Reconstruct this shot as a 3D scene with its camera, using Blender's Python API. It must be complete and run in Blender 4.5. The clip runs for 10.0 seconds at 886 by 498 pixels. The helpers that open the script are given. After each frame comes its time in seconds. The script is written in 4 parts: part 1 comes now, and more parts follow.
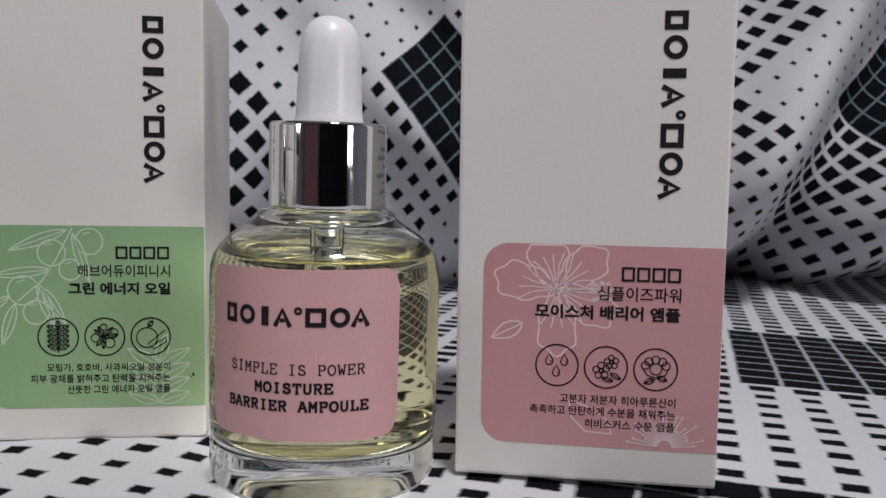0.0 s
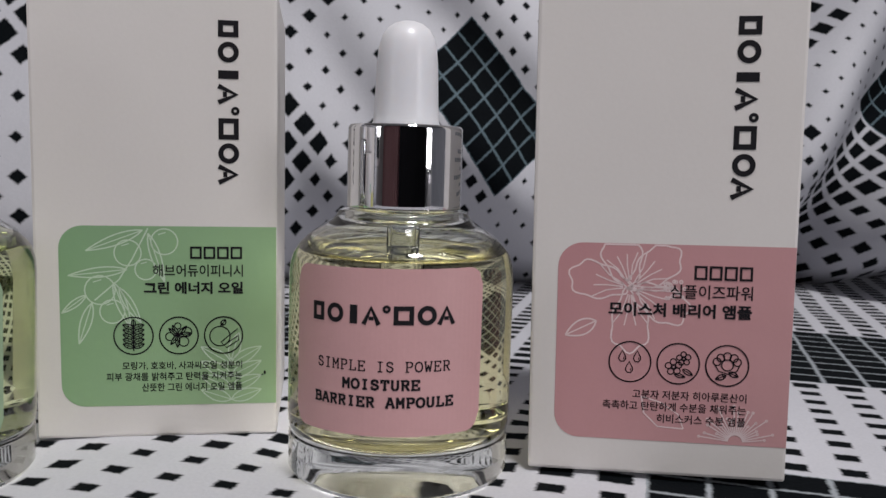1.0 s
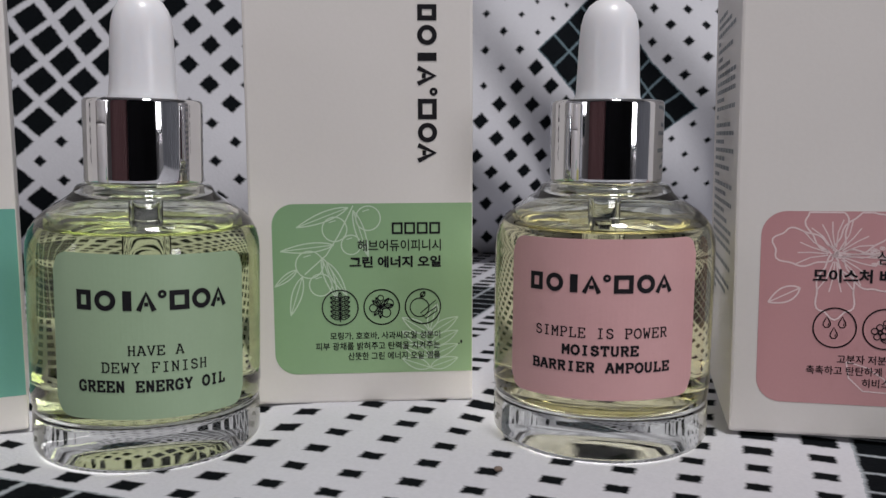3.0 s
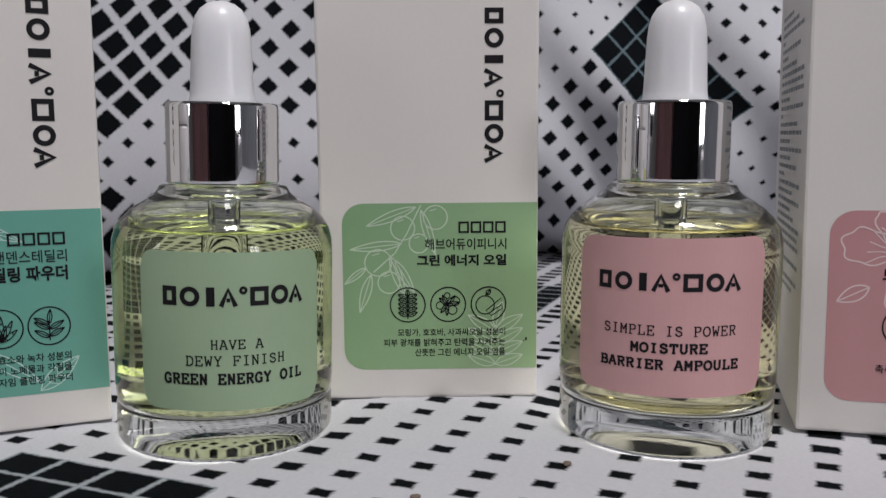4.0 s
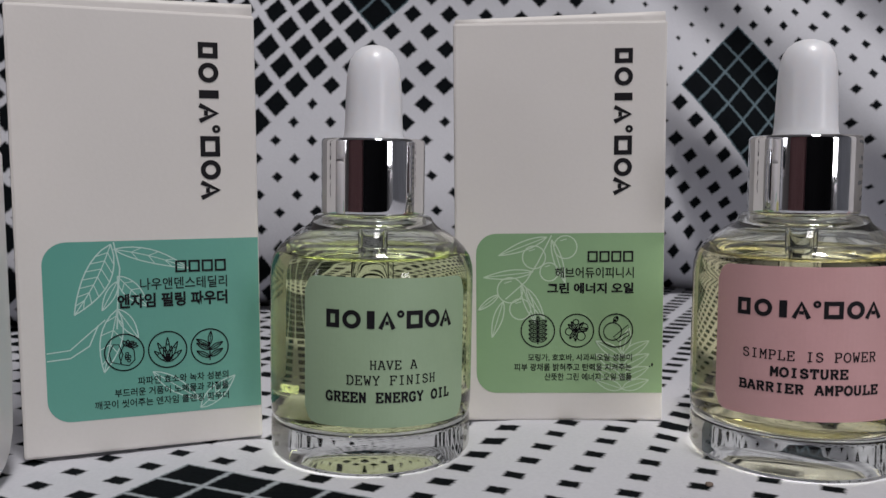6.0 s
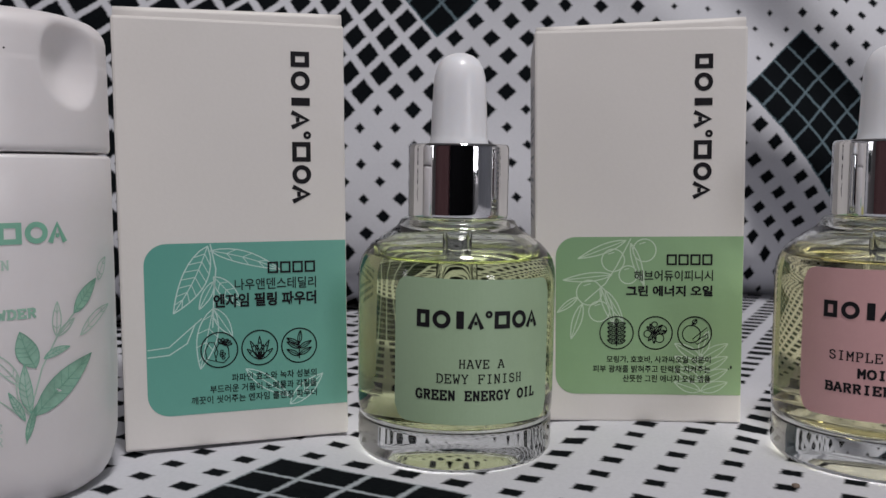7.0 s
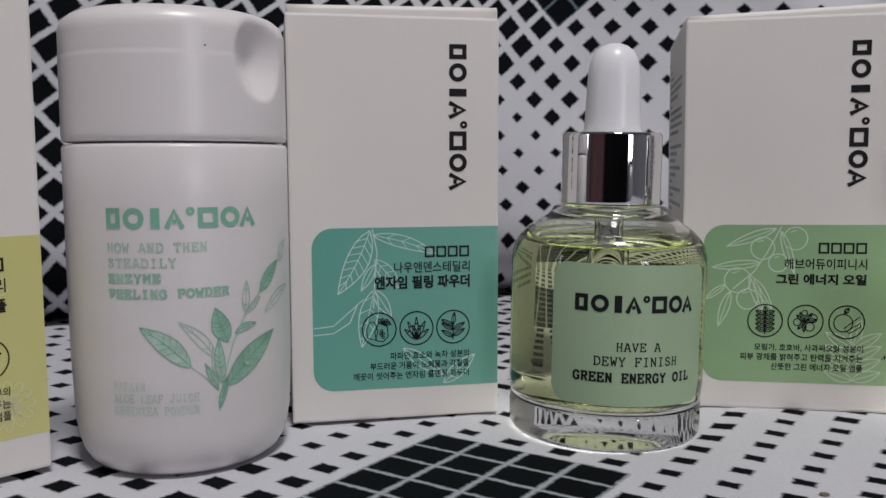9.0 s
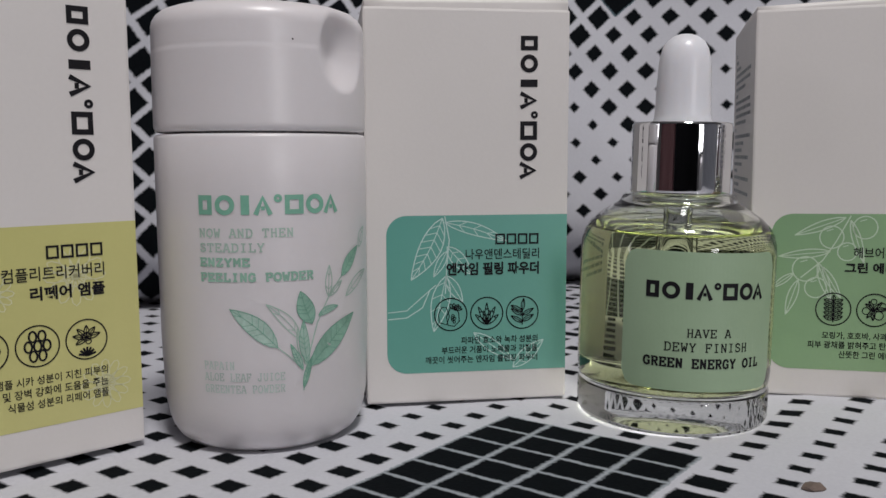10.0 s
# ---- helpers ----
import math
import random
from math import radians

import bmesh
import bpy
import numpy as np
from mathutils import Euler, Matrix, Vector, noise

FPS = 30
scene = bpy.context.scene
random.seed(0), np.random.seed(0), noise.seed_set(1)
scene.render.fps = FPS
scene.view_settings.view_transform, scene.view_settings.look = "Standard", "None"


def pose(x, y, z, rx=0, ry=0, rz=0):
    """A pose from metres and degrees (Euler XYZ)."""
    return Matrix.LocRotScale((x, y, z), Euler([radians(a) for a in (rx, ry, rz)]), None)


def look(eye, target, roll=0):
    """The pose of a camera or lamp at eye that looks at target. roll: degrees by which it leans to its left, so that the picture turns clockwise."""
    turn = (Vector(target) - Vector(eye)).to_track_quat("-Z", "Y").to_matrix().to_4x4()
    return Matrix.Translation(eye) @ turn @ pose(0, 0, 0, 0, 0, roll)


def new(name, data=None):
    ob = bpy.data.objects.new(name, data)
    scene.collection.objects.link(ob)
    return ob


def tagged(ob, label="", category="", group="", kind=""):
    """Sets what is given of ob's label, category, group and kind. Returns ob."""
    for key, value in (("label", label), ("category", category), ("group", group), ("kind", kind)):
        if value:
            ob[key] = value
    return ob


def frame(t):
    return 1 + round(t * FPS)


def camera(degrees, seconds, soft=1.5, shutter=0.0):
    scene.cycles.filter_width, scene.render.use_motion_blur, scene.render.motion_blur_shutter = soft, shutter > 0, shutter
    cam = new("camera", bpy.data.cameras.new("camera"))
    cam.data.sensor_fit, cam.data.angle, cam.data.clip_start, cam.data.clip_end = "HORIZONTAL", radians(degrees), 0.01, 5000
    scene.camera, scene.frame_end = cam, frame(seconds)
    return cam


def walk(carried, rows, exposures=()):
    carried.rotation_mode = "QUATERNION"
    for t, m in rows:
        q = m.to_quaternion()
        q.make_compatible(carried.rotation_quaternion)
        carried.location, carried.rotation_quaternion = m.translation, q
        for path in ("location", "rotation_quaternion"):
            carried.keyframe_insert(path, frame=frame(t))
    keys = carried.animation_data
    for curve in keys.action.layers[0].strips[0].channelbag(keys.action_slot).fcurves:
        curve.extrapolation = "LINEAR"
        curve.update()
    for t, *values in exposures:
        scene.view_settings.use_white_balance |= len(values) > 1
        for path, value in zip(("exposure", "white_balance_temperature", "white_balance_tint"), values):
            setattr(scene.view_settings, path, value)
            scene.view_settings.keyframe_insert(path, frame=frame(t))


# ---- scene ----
cam = camera(55.1, 10.0)
cam.data.dof.use_dof, cam.data.dof.focus_distance, cam.data.dof.aperture_fstop = True, 0.165, 60.0
METRES, EYE, TILT, LEAN, TURN = 0.1, 0.0577, -3.0, 0.0, 0.0
ROWS = [
    (0.0, 0.0, 0.0, 0.0, 0.1, -3.07, -1.8),
    (0.5, -0.0628, -0.0162, 0.0019, -0.02, -3.12, -1.88),
    (1.0, -0.1489, -0.0331, -0.0044, -0.44, -3.02, -1.74),
    (1.5, -0.2357, -0.0427, -0.009, -0.38, -3.33, -1.34),
    (2.0, -0.3031, -0.0643, -0.0119, 0.77, -3.95, -0.8),
    (2.5, -0.3635, -0.0869, -0.0148, 2.4, -4.44, -0.61),
    (4.0, -0.4465, -0.1407, -0.0143, 6.83, -4.68, -0.43),
    (4.5, -0.4942, -0.1788, -0.0123, 7.67, -4.03, -0.48),
    (5.0, -0.5311, -0.2036, -0.0156, 8.39, -3.42, -0.49),
    (5.5, -0.5692, -0.2257, -0.0179, 9.14, -2.87, -0.48),
    (7.0, -0.6824, -0.3118, -0.0243, 13.05, -2.15, -0.56),
    (7.5, -0.7192, -0.3358, -0.0277, 14.62, -2.23, -0.58),
    (8.0, -0.7493, -0.3616, -0.0292, 16.13, -2.27, -0.6),
    (8.5, -0.7775, -0.387, -0.0307, 17.56, -2.59, -0.71),
    (9.0, -0.7992, -0.4074, -0.0323, 18.96, -2.91, -0.81),
    (9.5, -0.8206, -0.4395, -0.0335, 20.43, -3.29, -0.88),
    (10.0, -0.8425, -0.475, -0.0378, 21.79, -3.6, -0.94),
]
walk(cam, [(t, pose(0, 0, EYE, TILT, LEAN, TURN) @ pose(METRES * x, METRES * y, METRES * z, 90 + pitch, roll, yaw)) for t, x, y, z, yaw, pitch, roll in ROWS],
     [(0.0, 0.08), (2.5, 0.03), (4.5, 0.0), (5.5, -0.06), (8.0, -0.11), (10.0, -0.09)])

# world, lights: a closed bedroom with one ceiling lamp and two added fill lamps
world = bpy.data.worlds.new("world")
scene.world = world
world.use_nodes = True
world.node_tree.nodes["Background"].inputs[0].default_value = (0.5, 0.55, 0.65, 1)
world.node_tree.nodes["Background"].inputs[1].default_value = 0.02


def area_light(name, m, size_x, size_y, watts, colour):
    data = bpy.data.lights.new(name, "AREA")
    data.shape, data.size, data.size_y, data.energy, data.color = "RECTANGLE", size_x, size_y, watts, colour
    ob = new(name, data)
    ob.matrix_world = m
    return ob


LAMP = look((0.22, -0.30, 1.35), (-0.06, 0.12, 0.0))
area_light("ceiling_lamp_light", LAMP, 0.22, 0.22, 13.8, (1.0, 0.972, 0.965))
# two fill lamps added to light the fronts, set in made-up window openings
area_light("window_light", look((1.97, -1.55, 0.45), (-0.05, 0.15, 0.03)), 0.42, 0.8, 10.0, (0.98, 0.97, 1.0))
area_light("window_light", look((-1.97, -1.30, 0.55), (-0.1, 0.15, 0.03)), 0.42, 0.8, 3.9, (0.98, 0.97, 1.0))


# ---- materials ----
def base_material(name, rough=0.5, metal=0.0):
    m = bpy.data.materials.new(name)
    m.use_nodes = True
    p = m.node_tree.nodes["Principled BSDF"]
    p.inputs["Roughness"].default_value = rough
    p.inputs["Metallic"].default_value = metal
    return m, m.node_tree, p


def grain(name, c, rough=0.5, var=0.08, fine=900.0, coarse=40.0, bump=0.1, metal=0.0, spec=0.5, depth=0.0003):
    """A surface with its colour varied at two scales, and fine relief."""
    m, nt, p = base_material(name, rough, metal)
    co = nt.nodes.new("ShaderNodeTexCoord")
    n1 = nt.nodes.new("ShaderNodeTexNoise")
    n1.inputs["Scale"].default_value, n1.inputs["Detail"].default_value = fine, 3
    n2 = nt.nodes.new("ShaderNodeTexNoise")
    n2.inputs["Scale"].default_value, n2.inputs["Detail"].default_value = coarse, 4
    for n in (n1, n2):
        nt.links.new(co.outputs["Object"], n.inputs["Vector"])
    add = nt.nodes.new("ShaderNodeMath")
    add.operation = "MULTIPLY_ADD"
    add.inputs[1].default_value = 0.4
    nt.links.new(n1.outputs["Fac"], add.inputs[0])
    nt.links.new(n2.outputs["Fac"], add.inputs[2])
    ramp = nt.nodes.new("ShaderNodeMapRange")
    ramp.inputs["From Min"].default_value, ramp.inputs["From Max"].default_value = 0.4, 1.0
    ramp.inputs["To Min"].default_value, ramp.inputs["To Max"].default_value = 1 - var, 1 + var
    nt.links.new(add.outputs[0], ramp.inputs["Value"])
    mul = nt.nodes.new("ShaderNodeVectorMath")
    mul.operation = "SCALE"
    mul.inputs[0].default_value = c
    nt.links.new(ramp.outputs["Result"], mul.inputs["Scale"])
    nt.links.new(mul.outputs["Vector"], p.inputs["Base Color"])
    if bump:
        b = nt.nodes.new("ShaderNodeBump")
        b.inputs["Strength"].default_value, b.inputs["Distance"].default_value = bump, depth
        nt.links.new(n1.outputs["Fac"], b.inputs["Height"])
        nt.links.new(b.outputs["Normal"], p.inputs["Normal"])
    p.inputs["Specular IOR Level"].default_value = spec
    return m


def glass(name, c, rough=0.0, ior=1.5):
    m, nt, p = base_material(name, rough)
    p.inputs["Base Color"].default_value = (*c, 1)
    p.inputs["IOR"].default_value = ior
    p.inputs["Transmission Weight"].default_value = 1.0
    return m


def liquid(name, c, ior):
    """A clear liquid held in glass: ior is the liquid's over the glass's."""
    m = bpy.data.materials.new(name)
    m.use_nodes = True
    nt = m.node_tree
    nt.nodes.remove(nt.nodes["Principled BSDF"])
    b = nt.nodes.new("ShaderNodeBsdfGlass")
    b.inputs["Color"].default_value, b.inputs["Roughness"].default_value, b.inputs["IOR"].default_value = (*c, 1), 0.0, ior
    nt.links.new(b.outputs[0], nt.nodes["Material Output"].inputs["Surface"])
    return m


def gradient_panel(name, c, c2, rough=0.42):
    """Printed panel whose colour turns paler towards its lower right corner, with paper grain."""
    m = grain(name, c, rough, 0.03, 1500, 60, 0.05)
    nt = m.node_tree
    p = nt.nodes["Principled BSDF"]
    mul = next(n for n in nt.nodes if n.type == "VECT_MATH")
    co = next(n for n in nt.nodes if n.type == "TEX_COORD")
    sep = nt.nodes.new("ShaderNodeSeparateXYZ")
    nt.links.new(co.outputs["Generated"], sep.inputs[0])
    a = nt.nodes.new("ShaderNodeMath")
    a.operation = "MULTIPLY_ADD"
    a.inputs[1].default_value = 0.55
    nt.links.new(sep.outputs["X"], a.inputs[0])
    z = nt.nodes.new("ShaderNodeMath")
    z.operation = "MULTIPLY_ADD"
    z.inputs[1].default_value, z.inputs[2].default_value = -0.45, 0.45
    nt.links.new(sep.outputs["Z"], z.inputs[0])
    nt.links.new(z.outputs[0], a.inputs[2])
    mix = nt.nodes.new("ShaderNodeMix")
    mix.data_type = "RGBA"
    mix.inputs["A"].default_value, mix.inputs["B"].default_value = (*c, 1), (*c2, 1)
    nt.links.new(a.outputs[0], mix.inputs["Factor"])
    nt.links.new(mix.outputs["Result"], mul.inputs[0])
    return m


def cloth(name, blocks, bands, warp, thread):
    """White cotton printed with rows of black squares. UV holds the row and column of the print; blocks are the
    rectangles (column, row, column, row, size of the squares), bands the size elsewhere: (mean, swing, rate)."""
    m, nt, p = base_material(name, 0.9)
    p.inputs["Specular IOR Level"].default_value = 0.08
    N, L = nt.nodes.new, nt.links.new

    def math(op, a, b=None, c=None):
        n = N("ShaderNodeMath")
        n.operation = op
        for i, v in enumerate((a, b, c)):
            if v is None:
                continue
            if isinstance(v, (int, float)):
                n.inputs[i].default_value = v
            else:
                L(v, n.inputs[i])
        return n.outputs[0]

    uv = N("ShaderNodeUVMap")
    uv.uv_map = "print"
    nz = N("ShaderNodeTexNoise")
    nz.inputs["Scale"].default_value, nz.inputs["Detail"].default_value = 1.1, 2
    L(uv.outputs[0], nz.inputs["Vector"])
    wob = N("ShaderNodeVectorMath")
    wob.operation = "MULTIPLY_ADD"
    wob.inputs[1].default_value = (warp * 2, warp * 2, 0)
    L(nz.outputs["Color"], wob.inputs[0])
    L(uv.outputs[0], wob.inputs[2])
    nz2 = N("ShaderNodeTexNoise")
    nz2.inputs["Scale"].default_value, nz2.inputs["Detail"].default_value = 9.0, 2
    L(uv.outputs[0], nz2.inputs["Vector"])
    wob2 = N("ShaderNodeVectorMath")
    wob2.operation = "MULTIPLY_ADD"
    wob2.inputs[1].default_value = (0.10, 0.10, 0)
    L(nz2.outputs["Color"], wob2.inputs[0])
    L(wob.outputs[0], wob2.inputs[2])
    sep = N("ShaderNodeSeparateXYZ")
    L(wob2.outputs[0], sep.inputs[0])
    u, v = (math("SUBTRACT", o, warp + 0.05) for o in (sep.outputs[0], sep.outputs[1]))
    i, j = math("FLOOR", u), math("FLOOR", v)
    fu = math("ABSOLUTE", math("SUBTRACT", math("SUBTRACT", u, i), 0.5))
    fv = math("ABSOLUTE", math("SUBTRACT", math("SUBTRACT", v, j), 0.5))
    mean, swing, rate = bands
    size = math("MULTIPLY_ADD", math("SINE", math("MULTIPLY_ADD", i, rate, math("MULTIPLY", j, rate * 0.63))), swing, mean)
    for a0, b0, a1, b1, s in blocks:
        inside = math("MULTIPLY", math("MULTIPLY", math("GREATER_THAN", i, a0 - 0.5), math("LESS_THAN", i, a1 - 0.5)),
                      math("MULTIPLY", math("GREATER_THAN", j, b0 - 0.5), math("LESS_THAN", j, b1 - 0.5)))
        size = math("ADD", math("MULTIPLY", size, math("SUBTRACT", 1.0, inside)), math("MULTIPLY", inside, s))
    edge = math("SUBTRACT", math("MULTIPLY", size, 0.5), math("MAXIMUM", fu, fv))
    soft = N("ShaderNodeMapRange")
    soft.inputs["From Min"].default_value, soft.inputs["From Max"].default_value = -0.03, 0.04
    L(edge, soft.inputs["Value"])
    ink = soft.outputs["Result"]
    co = N("ShaderNodeTexCoord")
    fine = N("ShaderNodeTexNoise")
    fine.inputs["Scale"].default_value, fine.inputs["Detail"].default_value = 1400, 2
    L(co.outputs["Object"], fine.inputs["Vector"])
    coarse = N("ShaderNodeTexNoise")
    coarse.inputs["Scale"].default_value, coarse.inputs["Detail"].default_value = 22, 4
    L(co.outputs["Object"], coarse.inputs["Vector"])
    white = N("ShaderNodeMix")
    white.data_type = "RGBA"
    white.inputs["A"].default_value, white.inputs["B"].default_value = (0.46, 0.465, 0.51, 1), (0.62, 0.62, 0.665, 1)
    L(math("MULTIPLY_ADD", fine.outputs["Fac"], 0.5, math("MULTIPLY", coarse.outputs["Fac"], 0.6)), white.inputs["Factor"])
    bleed = N("ShaderNodeMix")
    bleed.data_type = "RGBA"
    bleed.inputs["B"].default_value = thread
    L(white.outputs["Result"], bleed.inputs["A"])
    L(math("GREATER_THAN", size, 0.86), bleed.inputs["Factor"])
    black = N("ShaderNodeMix")
    black.data_type = "RGBA"
    black.inputs["A"].default_value, black.inputs["B"].default_value = (0.0012, 0.002, 0.003, 1), (0.005, 0.007, 0.009, 1)
    L(fine.outputs["Fac"], black.inputs["Factor"])
    mix = N("ShaderNodeMix")
    mix.data_type = "RGBA"
    L(ink, mix.inputs["Factor"])
    L(bleed.outputs["Result"], mix.inputs["A"])
    L(black.outputs["Result"], mix.inputs["B"])
    L(mix.outputs["Result"], p.inputs["Base Color"])
    b = N("ShaderNodeBump")
    b.inputs["Strength"].default_value, b.inputs["Distance"].default_value = 0.25, 0.0003
    L(fine.outputs["Fac"], b.inputs["Height"])
    L(b.outputs["Normal"], p.inputs["Normal"])
    return m


CARD = grain("warm_white_card", (0.752, 0.718, 0.698), 0.5, 0.03, 1200, 25, 0.06)
INK = grain("black_ink", (0.010, 0.009, 0.012), 0.6, 0.1, spec=0.2)
INK_SOFT = grain("grey_print", (0.30, 0.32, 0.34), 0.6, 0.1)
PANEL = {
    "pink": gradient_panel("pink_panel", (0.54, 0.27, 0.285), (0.61, 0.335, 0.345)),
    "green": gradient_panel("leaf_green_panel", (0.235, 0.40, 0.22), (0.33, 0.50, 0.27)),
    "teal": gradient_panel("teal_panel", (0.11, 0.37, 0.31), (0.17, 0.43, 0.35)),
    "yellow": gradient_panel("yellow_panel", (0.57, 0.55, 0.19), (0.65, 0.62, 0.26)),
}
LINE = {
    "pink": grain("pale_pink_line", (0.80, 0.64, 0.65), 0.5, 0.05),
    "green": grain("pale_green_line", (0.58, 0.71, 0.56), 0.5, 0.05),
    "teal": grain("pale_teal_line", (0.55, 0.74, 0.69), 0.5, 0.05),
    "yellow": grain("pale_yellow_line", (0.70, 0.69, 0.42), 0.5, 0.05),
}
STICKER = {
    "pink": grain("pink_sticker", (0.65, 0.37, 0.375), 0.45, 0.04, 1500, 60, 0.05),
    "green": grain("sage_green_sticker", (0.345, 0.475, 0.31), 0.45, 0.04, 1500, 60, 0.05),
}
GLASS = glass("clear_glass", (0.972, 0.988, 0.945), 0.012)
TUBE = glass("thin_pipette_glass", (0.98, 0.99, 0.98), 0, 1.04)
OIL = {
    "pink": liquid("straw_coloured_serum", (0.975, 0.945, 0.76), 1.35 / 1.5),
    "green": liquid("pale_green_oil", (0.96, 0.99, 0.76), 1.45 / 1.5),
}
CHROME = base_material("polished_chrome", 0.03, 1.0)[0]
CHROME.node_tree.nodes["Principled BSDF"].inputs["Base Color"].default_value = (0.80, 0.80, 0.82, 1)
RUBBER = grain("white_rubber", (0.80, 0.80, 0.84), 0.32, 0.02, 800, 60, 0.02)
PLASTIC = grain("white_plastic", (0.76, 0.725, 0.74), 0.33, 0.02, 900, 50, 0.03)
for soft_white, amount in ((RUBBER, 0.55), (PLASTIC, 0.25)):
    skin = soft_white.node_tree.nodes["Principled BSDF"]
    skin.inputs["Subsurface Weight"].default_value, skin.inputs["Subsurface Scale"].default_value = amount, 0.004
    skin.inputs["Subsurface Radius"].default_value = (1.0, 0.9, 0.85)
MINT = grain("mint_green_print", (0.20, 0.46, 0.34), 0.5, 0.12, 1500, 200)
MINT_PALE = grain("pale_mint_print", (0.42, 0.57, 0.49), 0.5, 0.18, 1500, 200)
MINT_MID = grain("soft_mint_print", (0.29, 0.51, 0.40), 0.5, 0.2, 1500, 260)
MINT_DEEP = grain("deep_mint_print", (0.17, 0.38, 0.28), 0.5, 0.15, 1500, 200)
MINT_FAINT = grain("faint_worn_mint_print", (0.55, 0.645, 0.60), 0.5, 0.22, 1200, 300)
LEAF_PALE = grain("washed_mint_leaf_print", (0.44, 0.60, 0.52), 0.5, 0.22, 1300, 350)
CRUMB = grain("brown_crumb", (0.16, 0.12, 0.10), 0.8, 0.3)
PLASTER = grain("grey_white_plaster", (0.52, 0.51, 0.52), 0.85, 0.05, 60, 3, 0.2)
PALE_CURTAIN = grain("pale_curtain_cloth", (0.62, 0.64, 0.70), 0.9, 0.12, 200, 6)
WALL_PINK = grain("dusty_pink_curtain_cloth", (0.36, 0.20, 0.21), 0.9, 0.12, 200, 6)
# near black so that the chrome mirrors a dark band
DARK_WOOD = grain("near_black_wood", (0.007, 0.007, 0.009), 0.7, 0.3, 80, 5, spec=0.1)
SHEET = cloth("printed_sheet", [
    (-60, -60, 60, -7, 0.60), (5, -17, 40, -8, 0.45), (5, -6, 14, 3, 0.37),
    (0, 0, 4, 9, 0.90), (4, 1, 5, 9, 0.70), (7, 3, 10, 9, 0.62), (-7, 4, 0, 9, 0.5), (-14, 8, 0, 20, 0.5),
    (17, -27, 26, -18, 0.91), (14, -9, 20, -2, 0.91), (-2, -24, 5, -16, 0.9), (-20, -22, -10, -14, 0.9)], (0.42, 0.05, 1.1), 0.04, (0.34, 0.37, 0.40, 1))
DRAPE = cloth("printed_drape", [
    (-60, -20, -10, 10, 0.5), (-60, 10, -10, 60, 0.72), (-60, 16, -10, 60, 0.78), (-15, 6, -10, 11, 0.92), (-10, -10, -6, 14, 0.52), (-10, 14, -4, 20, 0.31), (-6, 8, -4, 14, 0.3),
    (-10, 20, -2, 60, 0.72), (-7, 16, -2, 20, 0.42), (-8, 4, -4, 8, 0.42), (-4, 8, 0, 12, 0.68), (-4, 12, 0, 16, 0.3), (0, 8, 7, 14, 0.43), (0, 4, 7, 8, 0.48), (-9, -8, 0, 4, 0.2), (-2, -6, 8, 0, 0.32),
    (0, 0, 7, 4, 0.92), (7, 0, 11, 6, 0.22), (9, -5, 14, 0, 0.5), (8, -14, 13, -7, 0.58), (13, -8, 16, -3, 0.6), (16, -8, 20, -2, 0.38),
    (13, -14, 18, -8, 0.2), (18, -12, 22, -6, 0.72), (22, -12, 40, 4, 0.5), (17, -22, 26, -12, 0.92)],
    (0.24, 0.03, 1.3), 0.03, (0.13, 0.18, 0.21, 1))


# ---- mesh helpers ----
def mesh_from(name, verts, faces):
    me = bpy.data.meshes.new(name)
    me.from_pydata([tuple(v) for v in verts], [], faces)
    me.update()
    return me


def part(name, geo, material, parent, label="", smooth=False):
    """Links a bmesh or mesh as one object under a thing or a part."""
    if isinstance(geo, bmesh.types.BMesh):
        me = bpy.data.meshes.new(name)
        geo.to_mesh(me)
        geo.free()
    else:
        me = geo
    me.materials.clear()
    me.materials.append(material)
    if smooth:
        me.polygons.foreach_set("use_smooth", [True] * len(me.polygons))
    ob = new(name, me)
    ob.parent = parent
    return tagged(ob, label) if label else ob


def thing(name, m, label, category, group=""):
    ob = new(name)
    ob.empty_display_size = 0.01
    ob.matrix_world = m
    return tagged(ob, label, category, group)


def lathe(profile, seg=72, shape=None):
    """A turned body from (radius, height) in mm; ends on the axis are closed to a point."""
    bm = bmesh.new()
    rings = []
    for r, z in profile:
        if r < 1e-6:
            rings.append([bm.verts.new((0, 0, z / 1000))])
        else:
            ring = []
            for k in range(seg):
                a = 2 * math.pi * k / seg
                q = Vector((r * math.sin(a), -r * math.cos(a), z))
                if shape:
                    q = shape(q, a)
                ring.append(bm.verts.new(q / 1000))
            rings.append(ring)
    for p, q in zip(rings, rings[1:]):
        for k in range(seg):
            k2 = (k + 1) % seg
            if len(p) == 1 and len(q) == 1:
                continue
            if len(p) == 1:
                bm.faces.new((p[0], q[k2], q[k]))
            elif len(q) == 1:
                bm.faces.new((p[k], p[k2], q[0]))
            else:
                bm.faces.new((p[k], p[k2], q[k2], q[k]))
    bmesh.ops.recalc_face_normals(bm, faces=bm.faces)
    return bm


def rounded(points, r, n=5):
    """Rounds the corners of a (radius, height) profile."""
    out = [points[0]]
    for a, b, c in zip(points, points[1:], points[2:]):
        a, b, c = Vector(a), Vector(b), Vector(c)
        d1, d2 = (a - b), (c - b)
        k = min(r, d1.length * 0.45, d2.length * 0.45)
        p, q = b + d1.normalized() * k, b + d2.normalized() * k
        for s in range(n + 1):
            t = s / n
            out.append(tuple(p * (1 - t) ** 2 + b * 2 * t * (1 - t) + q * t ** 2))
    out.append(points[-1])
    return out


